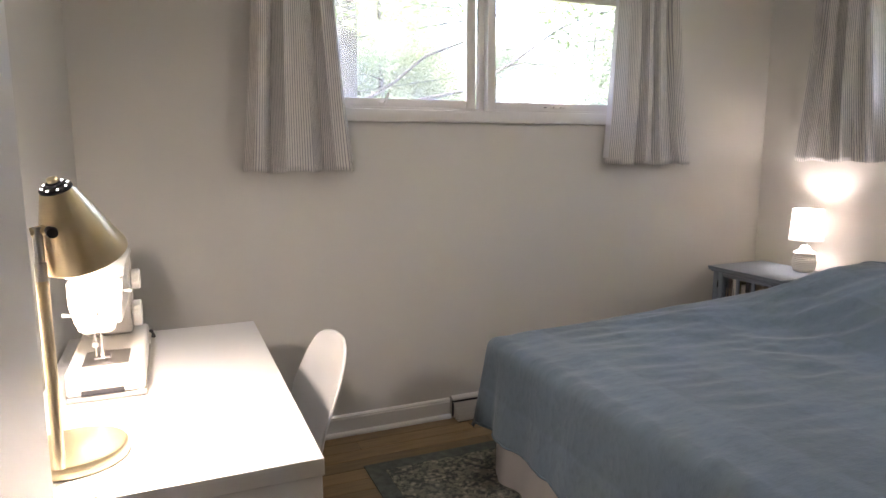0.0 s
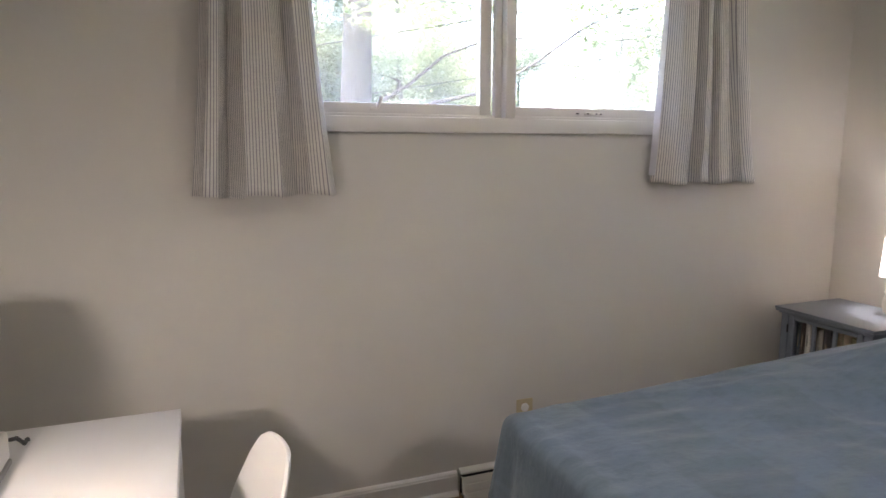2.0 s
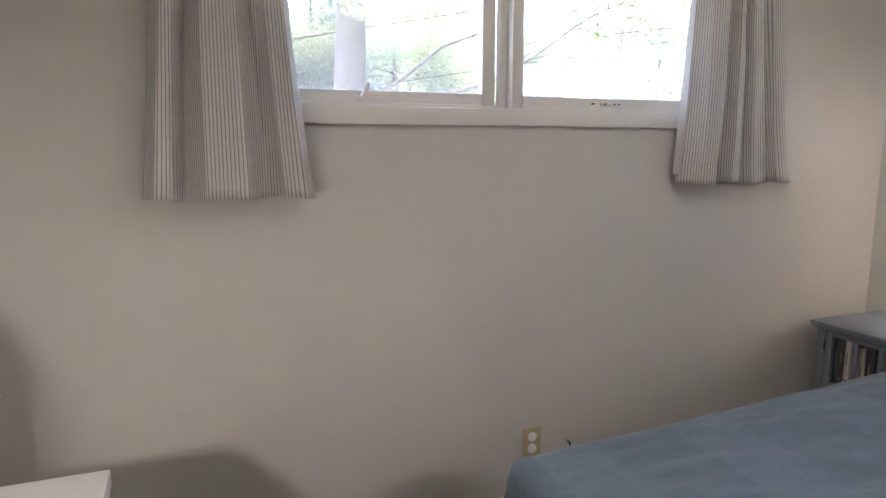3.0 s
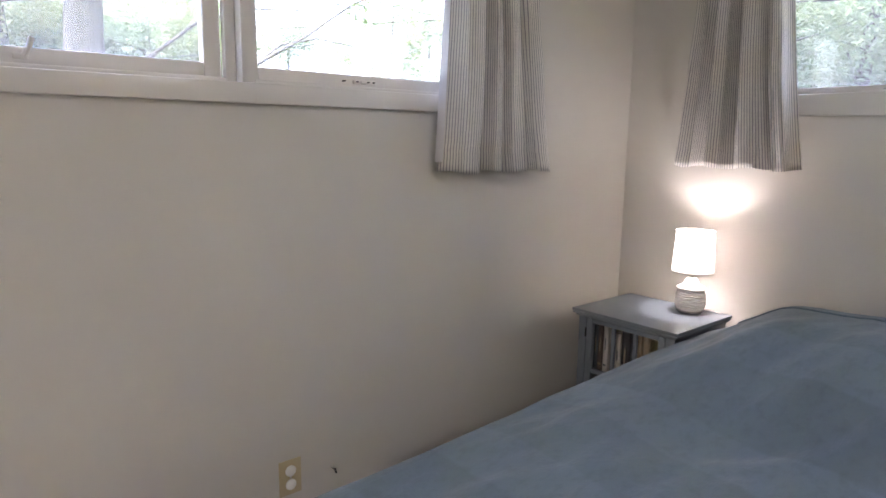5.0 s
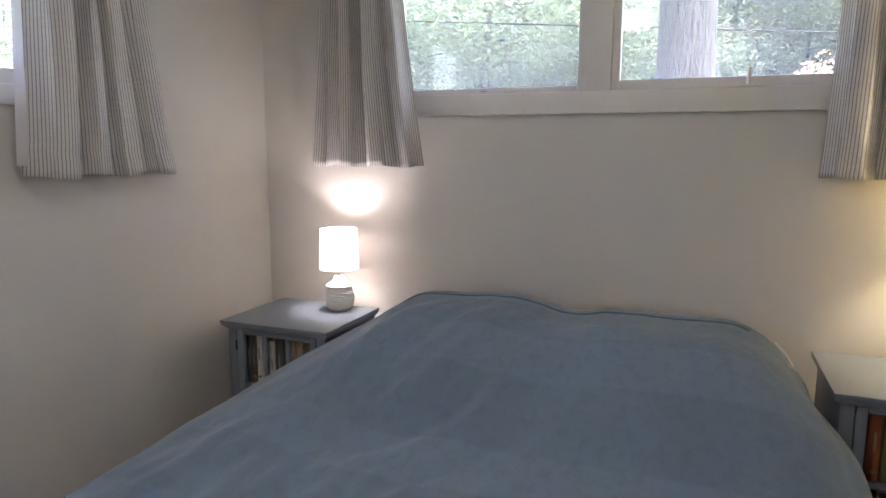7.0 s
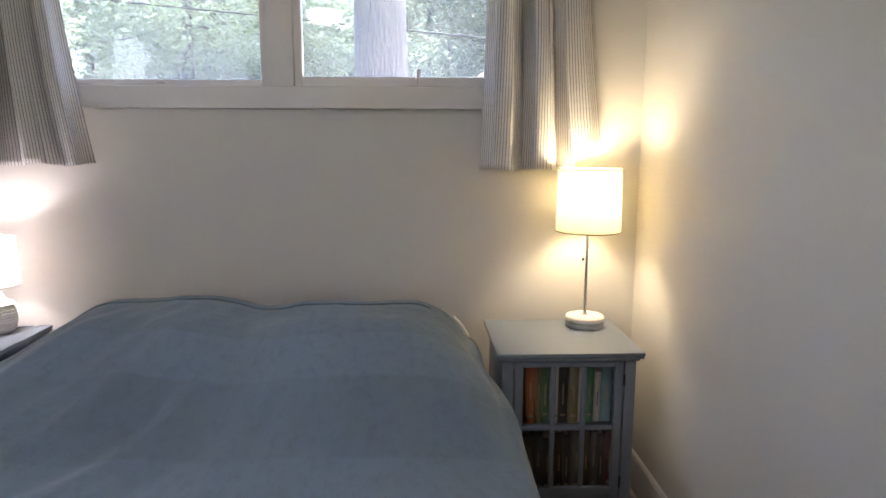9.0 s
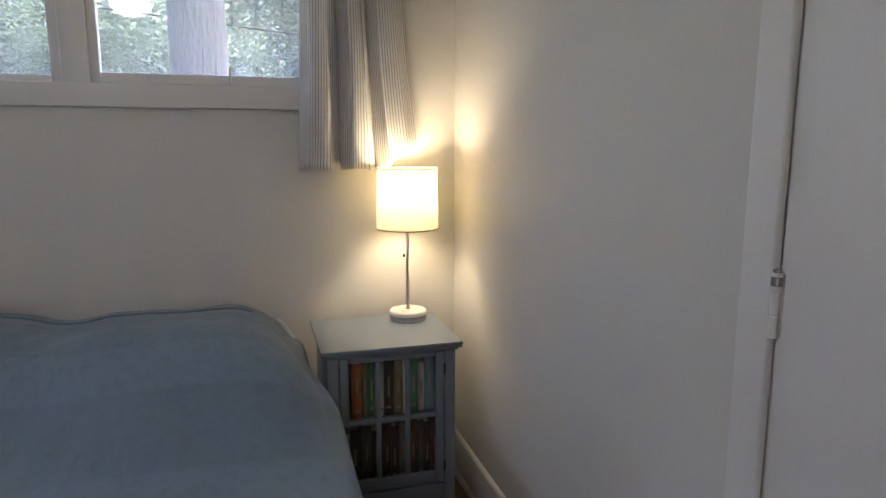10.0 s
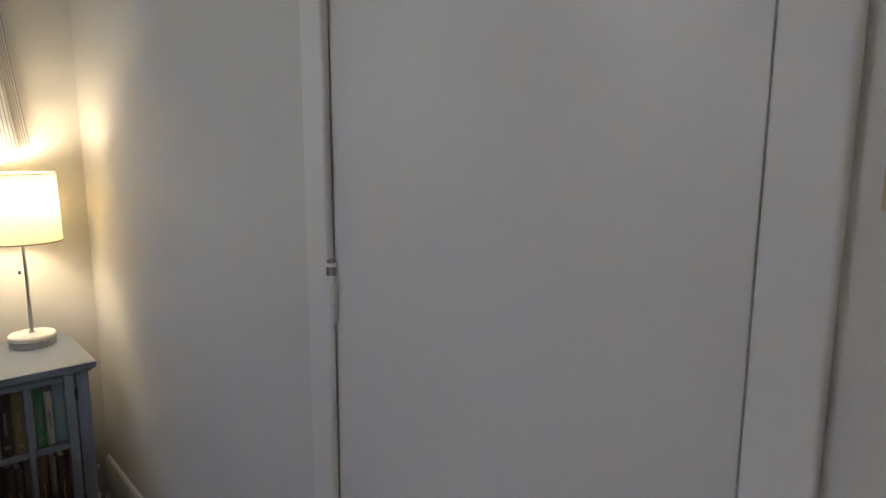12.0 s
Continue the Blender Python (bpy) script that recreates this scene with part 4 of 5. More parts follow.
ROW_C = [("slate", 0.020, 0.18), ("brown", 0.024, 0.19), ("white", 0.022, 0.20), ("olive", 0.016, 0.19), ("cream", 0.026, 0.17), ("black", 0.034, 0.195), ("navy", 0.026, 0.19), ("tan", 0.024, 0.20),
         ("tan", 0.022, 0.19), ("olive", 0.032, 0.18), ("grey", 0.030, 0.19), ("olive", 0.026, 0.18), ("brown", 0.022, 0.19)]
row_of_books(NS2, 0.404, ROW_A, 3)
row_of_books(NS2, 0.158, ROW_B, 5)
row_of_books(NS1, 0.404, ROW_C, 7)
row_of_books(NS1, 0.158, ROW_B[::-1], 9)


# ---- lamps on the nightstands ----
la = thing("table_lamp", (LAMP_A[0], LAMP_A[1], TOP), "lit white ribbed ceramic lamp with a white drum shade", "table lamp")
prof = [(0, 0), (0.047, 0), (0.052, 0.004)]
for i in range(9):
    z = 0.010 + i * 0.0109
    r = 0.054 + 0.0135 * math.sin(math.pi * min(1, (i + 1.2) / 9.6))
    prof += [(r - 0.0045, z), (r - 0.0012, z + 0.0016), (r, z + 0.0036), (r, z + 0.0064), (r - 0.0014, z + 0.0088), (r - 0.0045, z + 0.0101)]
prof += [(0.060, 0.110), (0.062, 0.114), (0.058, 0.119), (0.040, 0.128), (0.031, 0.138), (0.026, 0.150), (0.022, 0.157), (0.014, 0.159), (0, 0.159)]
prof = [(r * 0.88, z * 0.85) for r, z in prof]
part("body", lathe(prof, 56, (*LAMP_A, TOP)), CERAMIC, la, "ribbed matt ceramic", 50)
part("stem", lathe([(0, 0.135), (0.009, 0.135), (0.009, 0.19), (0.013, 0.191), (0.013, 0.212), (0, 0.212)], 16, (*LAMP_A, TOP)), STEEL, la)
shp = [(0.079, 0.161), (0.072, 0.322), (0.0705, 0.322), (0.0775, 0.161)]
sa = part("shade", lathe(shp, 56, (*LAMP_A, TOP), None, True), SHADE_A, la, "white fabric drum shade", 40)
for r, z in ((0.0795, 0.161), (0.0725, 0.321)):
    part("trim", lathe([(r - 0.0005, z - 0.0015), (r + 0.001, z - 0.0015), (r + 0.001, z + 0.002), (r - 0.0005, z + 0.002)], 56, (*LAMP_A, TOP), None, True), SEWG, sa, "grey wire edge")
part("cord", tube([(LAMP_A[0] + 0.045, LAMP_A[1] - 0.03, TOP + 0.006), (LAMP_A[0] + 0.06, LAMP_A[1] - 0.075, TOP + 0.004), (LAMP_A[0] + 0.05, LAMP_A[1] - 0.10, TOP + 0.004), (LAMP_A[0] + 0.075, LAMP_A[1] - 0.122, TOP - 0.02)], 0.0028, 8), CABLEW, la, "white cord")

lb = thing("table_lamp", (LAMP_B[0], LAMP_B[1], TOP_B), "lit metal stick lamp with cream shade and pull chain", "table lamp")
part("foot", lathe([(0, 0), (0.065, 0), (0.067, 0.002), (0.067, 0.020), (0.066, 0.0205), (0, 0.0205)], 48, (*LAMP_B, TOP_B)), CHROME, lb, "brushed metal foot ring")
part("foot_top", lathe([(0, 0.0212), (0.066, 0.0212), (0.0675, 0.024), (0.0675, 0.034), (0.063, 0.039), (0.012, 0.041), (0, 0.041)], 48, (*LAMP_B, TOP_B)), MARBLE, lb, "pale stone disc")
part("collar", lathe([(0, 0.041), (0.010, 0.041), (0.010, 0.046), (0, 0.046)], 20, (*LAMP_B, TOP_B)), STEEL, lb)
part("pole", lathe([(0, 0.046), (0.0055, 0.046), (0.0055, 0.37), (0.011, 0.372), (0.011, 0.40), (0, 0.40)], 16, (*LAMP_B, TOP_B)), STEEL, lb)
shp = [(0.110, 0.338), (0.1065, 0.551), (0.105, 0.551), (0.1085, 0.338)]
sb = part("shade", lathe(shp, 64, (*LAMP_B, TOP_B), None, True), SHADE_B, lb, "cream fabric drum shade", 40)
for r, z in ((0.1102, 0.338), (0.1067, 0.551)):
    part("trim", lathe([(r - 0.0005, z - 0.0016), (r + 0.001, z - 0.0016), (r + 0.001, z + 0.002), (r - 0.0005, z + 0.002)], 64, (*LAMP_B, TOP_B), None, True), COVER_MATS["olive"], sb, "dark edge binding")
ch = bmesh.new()
cx, cy = LAMP_B[0] - 0.035, LAMP_B[1] + 0.022
for i in range(22):
    one = bmesh.new()
    bmesh.ops.create_icosphere(one, subdivisions=1, radius=0.0016)
    bmesh.ops.translate(one, verts=one.verts, vec=(cx, cy, TOP_B + 0.338 - i * 0.0042))
    joined(ch, one)
pull = part("pull_chain", ch, STEEL, lb, "beaded metal pull chain")
part("pull_knob", lathe([(0, -0.006), (0.0035, -0.005), (0.005, 0), (0.003, 0.005), (0, 0.007)], 12, (cx, cy, TOP_B + 0.245)), IRON, pull)


# ---- desk, chair, rug ----
DX0, DX1, DY0, DY1, DZ = -3.468, -2.942, -1.668, -0.636, 0.742
desk = thing("desk", ((DX0 + DX1) / 2, (DY0 + DY1) / 2, 0), "plain white laminate desk against the wall", "desk")
part("desktop", box(DX0, DX1, DY0, DY1, DZ - 0.034, DZ, 0.0025), WHITE, desk)
for y0, y1 in ((DY0 + 0.003, DY0 + 0.037), (DY1 - 0.037, DY1 - 0.003)):
    part("side_panel", box(DX0 + 0.003, DX1 - 0.004, y0, y1, 0, DZ - 0.0345, 0.002), WHITE, desk)
part("back_panel", box(DX0 + 0.02, DX0 + 0.036, DY0 + 0.0375, DY1 - 0.0375, 0.35, DZ - 0.0345, 0.001), WHITE, desk)
part("drawer", box(DX1 - 0.03, DX1 - 0.012, DY0 + 0.05, DY1 - 0.05, DZ - 0.125, DZ - 0.038, 0.002), WHITE, desk)


def chair_shell():
    """Moulded seat and back in one sheet, curved across, with a rolled edge."""
    bm = bmesh.new()
    nu, nv = 26, 40
    grid = []
    cy = -0.965
    prof = [(-3.20, 0.435, 0.20), (-3.14, 0.452, 0.215), (-3.03, 0.445, 0.225), (-2.93, 0.438, 0.226), (-2.87, 0.455, 0.222), (-2.84, 0.503, 0.22), (-2.813, 0.57, 0.217), (-2.788, 0.64, 0.21), (-2.764, 0.708, 0.195), (-2.748, 0.760, 0.165), (-2.741, 0.786, 0.125), (-2.738, 0.800, 0.05)]
    for j in range(nv + 1):
        k = j / nv * (len(prof) - 1)
        i0 = min(int(k), len(prof) - 2)
        f = k - i0
        x, z, hw = (prof[i0][n] + (prof[i0 + 1][n] - prof[i0][n]) * f for n in range(3))
        z = 0.455 + (z - 0.455) * 0.9 if z > 0.455 else z
        up = smooth01(0.46, 0.59, z)
        row = []
        for i in range(nu + 1):
            s = i / nu * 2 - 1
            curl = s * s
            row.append(bm.verts.new((x - 0.035 * curl * up * (hw / 0.21), cy - 0.025 * up + s * hw, z + 0.025 * curl * (1 - up))))
        grid.append(row)
    for a, b in zip(grid, grid[1:]):
        for i in range(nu):
            bm.faces.new((a[i], a[i + 1], b[i + 1], b[i]))
    return bm


chair = thing("desk_chair", (-2.98, -0.965, 0), "white moulded shell chair pushed up to the desk", "chair")
sh = part("shell", chair_shell(), CHAIRW, chair, "one-piece moulded seat and back", 180)
so = sh.modifiers.new("thickness", "SOLIDIFY")
so.thickness, so.offset = 0.009, 0.0
bv = sh.modifiers.new("smooth", "SUBSURF")
bv.levels = bv.render_levels = 1
for dx, dy in ((-0.11, -0.13), (-0.11, 0.13), (0.10, -0.13), (0.10, 0.13)):
    part("leg", tube([(-3.0 + dx, -0.965 + dy, 0.425), (-3.0 + dx * 1.75, -0.965 + dy * 1.45, 0.0)], [0.015, 0.010], 12), OAKDOWEL, chair)
part("brace", tube([(-3.12, -1.10, 0.40), (-2.89, -0.83, 0.40)], 0.005, 8), IRON, chair)
part("brace", tube([(-3.12, -0.83, 0.408), (-2.89, -1.10, 0.408)], 0.005, 8), IRON, chair)

rug = thing("rug", (-1.6, -1.25, 0), "worn dark grey-green patterned rug partly under the bed", "rug")
part("field", box(-2.43, -0.95, -2.03, -0.407, 0.0, 0.0085, 0.002), RUG, rug)
part("border", box(-2.502, -0.88, -2.10, -0.337, 0.0, 0.0062, 0.002), RUGB, rug)


# ---- desk lamp and sewing machine ----
DLX, DLY = -3.353, -1.578
LZ = 0.75
dl = thing("desk_lamp", (DLX, DLY, LZ), "lit brass desk lamp with a tilted cone shade", "desk lamp")
part("base", lathe([(0, 0), (0.086, 0), (0.089, 0.003), (0.089, 0.021), (0.087, 0.024), (0.082, 0.025), (0, 0.0255)], 64, (DLX - 0.001, DLY + 0.086, LZ)), BRASS, dl, "round brushed brass base")
part("pole", tube([(DLX - 0.012, DLY, LZ + 0.025), (DLX - 0.012, DLY, LZ + 0.345)], 0.0095, 16), BRASS, dl, "brass pole")
part("sleeve", tube([(DLX - 0.012, DLY, LZ + 0.345), (DLX - 0.012, DLY, LZ + 0.375), (DLX - 0.012, DLY, LZ + 0.376), (DLX - 0.012, DLY, LZ + 0.4330)], [0.0092, 0.0092, 0.0075, 0.0075], 16), STEEL, dl, "nickel upper tube")
kn = part("knuckle", tube([(DLX - 0.022, DLY, LZ + 0.4240), (DLX + 0.004, DLY + 0.004, LZ + 0.4280), (DLX + 0.022, DLY + 0.012, LZ + 0.4300)], [0.0075, 0.0095, 0.0085], 14), BRASS, dl, "swivel joint")
part("bolt", tube([(-3.346, -1.596, LZ + 0.4280), (-3.341, -1.612, LZ + 0.4270), (-3.340, -1.614, LZ + 0.4270), (-3.338, -1.622, LZ + 0.4260)], [0.007, 0.007, 0.009, 0.008], 18), IRON, kn, "dark swivel bolt")
APEX = Vector((-3.336, -1.575, 1.248))
RIM = Vector((-3.308, -1.526, 1.128))
ax = (APEX - RIM).normalized()
turn = ax.to_track_quat("Z", "Y").to_matrix().to_4x4()


def along_cone(bm):
    bmesh.ops.transform(bm, matrix=Matrix.Translation(RIM) @ turn, verts=bm.verts)
    return bm


Lc = (APEX - RIM).length
cone = lathe([(0.070, 0.0), (0.0705, 0.002), (0.0245, Lc - 0.006), (0.0230, Lc - 0.006), (0.0685, 0.001)], 56, (0, 0, 0), None, True)
shd = part("shade", along_cone(cone), BRASS, dl, "brushed brass cone shade", 40)
capb = lathe([(0.0225, Lc - 0.0070), (0.0248, Lc - 0.0070), (0.0248, Lc - 0.0045), (0.022, Lc - 0.001), (0.012, Lc), (0.012, Lc + 0.004), (0.010, Lc + 0.006), (0, Lc + 0.006)], 40)
cap = part("cap", along_cone(capb), IRON, shd, "dark perforated cap")
part("finial", along_cone(lathe([(0.0085, Lc + 0.004), (0.0085, Lc + 0.011), (0.007, Lc + 0.0125), (0, Lc + 0.0125)], 20)), BRASS, cap, "small brass finial")
# uncut cap: lamplight through its vents is put in as glowing discs
for i in range(8):
    q = 2 * math.pi * i / 8
    glow_disc = lathe([(0, 0), (0.0017, 0), (0.0017, 0.0012), (0, 0.0012)], 10, (0.0195 * math.cos(q), 0.0195 * math.sin(q), Lc - 0.0014))
    part("vent_glow", along_cone(glow_disc), BOWL, cap, "small glowing disc for lamplight through a vent")

sm = thing("sewing_machine", (-3.28, -0.95, LZ), "ivory plastic sewing machine standing on the desk", "sewing machine")
SX0, SX1, SY0, SY1 = -3.366, -3.203, -1.128, -0.735
part("bed_plinth", box(SX0, SX1, SY0, SY1, LZ + 0.002, LZ + 0.014, 0.004), SEWG, sm, "grey base tray")
part("bed", box(SX0 + 0.001, SX1 - 0.002, SY0 + 0.002, SY1, LZ + 0.0142, LZ + 0.072, 0.008, None, 3), SEWW, sm)
# no hollow here: the recess's shade is a near-black block on the front
part("recess_shade", box(SX0 + 0.03, SX1 - 0.045, SY0 + 0.0005, SY0 + 0.01, LZ + 0.015, LZ + 0.029, 0.003), DARK, sm, "dark block for the shade of a recess in the base")
part("needle_plate", box(SX0 + 0.032, SX1 - 0.036, SY0 + 0.03, SY0 + 0.15, LZ + 0.0715, LZ + 0.074, 0.001), STEEL, sm, "metal needle plate")
part("column", box(SX0 + 0.012, SX1 - 0.035, SY1 - 0.105, SY1 - 0.004, LZ + 0.0725, LZ + 0.272, 0.012, None, 3), SEWW, sm)
part("arm", box(SX0 + 0.022, SX1 - 0.040, SY0 + 0.035, SY1 - 0.1052, LZ + 0.165, LZ + 0.272, 0.010, None, 3), SEWW, sm)
fp = [(-3.348, 1.022), (-3.238, 1.022), (-3.242, 0.965), (-3.262, 0.900), (-3.330, 0.900), (-3.348, 0.960)]
head = prism([(x, z) for x, z in fp], "y", SY0 + 0.018, SY0 + 0.12)
bmesh.ops.bevel(head, geom=head.edges[:], offset=0.006, segments=2, affect="EDGES")
hd = part("head", head, SEWW, sm, "ivory end cover")
part("top_lid", box(SX0 + 0.014, SX1 - 0.032, SY0 + 0.03, SY1 - 0.004, LZ + 0.2722, LZ + 0.290, 0.006), SEWW, sm)
part("face_screw", tube([(-3.292, SY0 + 0.020, 0.945), (-3.292, SY0 + 0.0155, 0.945)], 0.004, 12), STEEL, hd)
part("presser_bar", tube([(-3.294, SY0 + 0.075, 0.902), (-3.294, SY0 + 0.075, 0.838)], 0.003, 10), STEEL, sm)
part("needle_bar", tube([(-3.306, SY0 + 0.075, 0.902), (-3.306, SY0 + 0.075, 0.855), (-3.306, SY0 + 0.075, 0.826)], [0.0035, 0.003, 0.001], 10), STEEL, sm)
part("clamp", box(-3.313, -3.299, SY0 + 0.068, SY0 + 0.082, 0.856, 0.868, 0.002), STEEL, sm)
foot_b = box(-3.310, -3.278, SY0 + 0.062, SY0 + 0.088, 0.829, 0.833, 0.0015)
box(-3.298, -3.290, SY0 + 0.070, SY0 + 0.080, 0.833, 0.845, 0.001, foot_b)
part("presser_foot", foot_b, STEEL, sm)
part("lever", tube([(-3.348, SY0 + 0.06, 0.936), (-3.366, SY0 + 0.06, 0.938)], [0.004, 0.005], 10), SEWW, sm, "ivory lever")
part("threader", tube([(-3.240, SY0 + 0.06, 0.985), (-3.222, SY0 + 0.055, 0.984)], [0.003, 0.004], 10), SEWW, sm)
for z, y, r in ((0.963, -0.805, 0.026), (0.872, -0.815, 0.034)):
    x = SX1 - 0.035
    kb = bmesh.new()
    n = 40
    rings = []
    for xx, rr in ((x, r * 0.8), (x + 0.003, r), (x + 0.020, r), (x + 0.023, r * 0.9)):
        rings.append([kb.verts.new((xx, y + rr * (1 + 0.025 * (i % 2)) * math.cos(2 * math.pi * i / n), z + rr * (1 + 0.025 * (i % 2)) * math.sin(2 * math.pi * i / n))) for i in range(n)])
    for p_, q_ in zip(rings, rings[1:]):
        for i in range(n):
            kb.faces.new((p_[i], p_[(i + 1) % n], q_[(i + 1) % n], q_[i]))
    kb.faces.new(rings[-1])
    kb.faces.new(rings[0][::-1])
    part("dial", kb, SEWW, sm, "ridged ivory dial", 25)
for y in (-0.98, -1.0, -0.90):
    part("thread_guide", tube([(-3.30, y, 1.039), (-3.30, y, 1.052), (-3.288, y, 1.053)], 0.002, 8), STEEL, sm)
part("spool_pin", tube([(-3.33, -0.86, 1.039), (-3.33, -0.86, 1.062)], [0.004, 0.003], 10), STEEL, sm)
part("handwheel", tube([(-3.293, SY1 - 0.004, 0.975), (-3.293, SY1 + 0.004, 0.975), (-3.293, SY1 + 0.020, 0.975), (-3.293, SY1 + 0.026, 0.975)], [0.02, 0.042, 0.042, 0.036], 28), SEWW, sm)
part("cord", tube([(-3.24, SY1 - 0.01, 0.80), (-3.20, SY1 + 0.03, 0.79), (-3.195, SY1 + 0.06, 0.765), (-3.20, DY1 + 0.008, 0.755), (-3.20, DY1 + 0.02, 0.70), (-3.20, DY1 + 0.03, 0.45)], 0.0045, 8), CABLEB, sm, "black mains cord")

sm.location = Vector(sm.location) + Vector((-0.042, -0.082, DZ - LZ))
dl.location += Vector((-0.004, 0, DZ - LZ))

# ---- ceiling lamp (lit; seen in the window glass) ----
CL = (-1.78, -1.313)
cl = thing("ceiling_lamp", (*CL, 2.02), "lit frosted bowl lamp hanging below the ceiling", "ceiling lamp")
part("bowl", lathe([(0, 2.015), (0.05, 2.018), (0.09, 2.035), (0.108, 2.062), (0.110, 2.085), (0.108, 2.09), (0, 2.09)], 40, (*CL, 0)), BOWL, cl, "glowing frosted bowl")
part("fitter", lathe([(0, 2.091), (0.085, 2.091), (0.08, 2.11), (0.02, 2.125), (0, 2.125)], 32, (*CL, 0)), STEEL, cl)
part("stem", lathe([(0, 2.125), (0.009, 2.125), (0.009, 2.42), (0, 2.42)], 14, (*CL, 0)), STEEL, cl)
part("canopy", lathe([(0, 2.42), (0.05, 2.42), (0.062, 2.44), (0.062, H), (0, H)], 28, (*CL, 0)), STEEL, cl)


# ---- outside ----
gr = bmesh.new()
n = 24
half = 400.0
vs = {}
for i in range(n + 1):
    for j in range(n + 1):
        x = (i / n * 2 - 1)
        y = (j / n * 2 - 1)
        vs[i, j] = gr.verts.new((math.copysign(abs(x) ** 2.2, x) * half, math.copysign(abs(y) ** 2.2, y) * half, -0.7))
for i in range(n):
    for j in range(n):
        gr.faces.new((vs[i, j], vs[i + 1, j], vs[i + 1, j + 1], vs[i, j + 1]))
solo("ground", gr, GRASS, "green lawn and leaf litter round the house", "ground", "structure", None)
solo("foundation", box(XW - THICK, THICK, YS - THICK - 1.3, THICK, -0.7, -0.12), SIDING, "pale house foundation", "foundation", "structure", None)


def leaves_mesh(name, centres, spread, count, size, material, seed):
    """Many small bent leaves scattered about the clump centres, each with a tilt of its own."""
    rng = np.random.default_rng(seed)
    c = np.array(centres)[rng.integers(0, len(centres), count)]
    g = rng.normal(size=(count, 3)) * np.array([1, 1, 0.7])
    g *= (spread * rng.uniform(0.25, 1.0, (count, 1)) ** 0.5) / (np.linalg.norm(g, axis=1, keepdims=True) + 1e-6)
    p = c + g
    a = rng.normal(size=(count, 3)) * np.array([1, 1, 0.45])
    a /= np.linalg.norm(a, axis=1, keepdims=True)
    b = np.cross(a, np.array([0, 0, 1.0]) + 0.55 * rng.normal(size=(count, 3)))
    b /= np.linalg.norm(b, axis=1, keepdims=True)
    s = size * rng.uniform(0.6, 1.3, (count, 1))
    nrm = np.cross(a, b) * s * 0.15
    v = np.stack([p - a * s, p + b * s * 0.45 + nrm, p + a * s, p - b * s * 0.45 + nrm], 1).reshape(-1, 3)
    k = np.arange(count) * 4
    faces = np.stack([k, k + 1, k + 2, k + 3], 1)
    me = bpy.data.meshes.new(name)
    me.from_pydata(v.tolist(), [], faces.tolist())
    me.materials.append(material)
    return me


def tree(place, trunk_r, height, low, reach, clumps, leaves, leaf_size, material, seed, label, spread=0.7, lean=0.0, limbs=9, category="tree"):
    """Tapered trunk with root flare and uneven bark, limbs that fork, and a crown of small leaves round the twig ends."""
    rnd = random.Random(seed)
    t = thing("tree" if category == "tree" else "shrub", place, label, category, "trees outside the windows")
    o = Vector(place)
    pts, rad = [], []
    for i in range(15):
        k = i / 14
        pts.append(o + Vector((lean * k * height * 0.3 + 0.06 * math.sin(k * 5 + seed), 0.05 * math.sin(k * 4 + seed * 2), k * height * 0.82)))
        rad.append(trunk_r * (1 - 0.72 * k) * (1 + 0.5 * math.exp(-k * 16)))
    bm = tube(pts, rad, 22)
    for v in bm.verts:
        q = v.co - o
        ang = math.atan2(q.y, q.x)
        n_ = noise.noise(Vector((math.cos(ang) * 4, math.sin(ang) * 4, q.z * 0.9))) * 0.09
        v.co.x += math.cos(ang) * n_ * trunk_r
        v.co.y += math.sin(ang) * n_ * trunk_r
    tr = part("trunk", bm, BARK, t, "", 60)
    ends = []
    for i in range(limbs):
        z = low + (height * 0.8 - low) * (i / max(1, limbs - 1)) ** 1.1
        k = min(1, z / (height * 0.82))
        start = pts[min(14, int(k * 14))]
        ang = rnd.uniform(0, 6.28)
        ln = reach * rnd.uniform(0.6, 1.0) * (1 - 0.45 * k)
        cur = Vector(start)
        d = Vector((math.cos(ang), math.sin(ang), rnd.uniform(0.15, 0.6))).normalized()
        path = [cur.copy()]
        for s in range(6):
            cur = cur + d * ln / 6
            d = (d + Vector((rnd.uniform(-0.3, 0.3), rnd.uniform(-0.3, 0.3), rnd.uniform(-0.22, 0.16)))).normalized()
            path.append(cur.copy())
            if s >= 2:
                ends.append(cur.copy())
                e = cur + Vector((rnd.uniform(-1, 1), rnd.uniform(-1, 1), rnd.uniform(-0.4, 0.6))).normalized() * ln * 0.22
                ends.append(e)
        r0 = trunk_r * 0.28 * (1 - 0.5 * k)
        part("limb", tube(path, [r0 * (1 - 0.85 * s / 6) for s in range(7)], 7), BARK, t, "", 60)
    while len(ends) < clumps:
        e = rnd.choice(ends) + Vector((rnd.uniform(-1, 1), rnd.uniform(-1, 1), rnd.uniform(-0.6, 0.6))) * reach * 0.25
        ends.append(e)
    me = leaves_mesh("crown", [tuple(e - o) for e in ends], spread, leaves, leaf_size, material, seed)
    cr = new("crown", me)
    cr.parent = t
    BASE[cr] = o
    tagged(cr, "crown of small leaves")
    return t


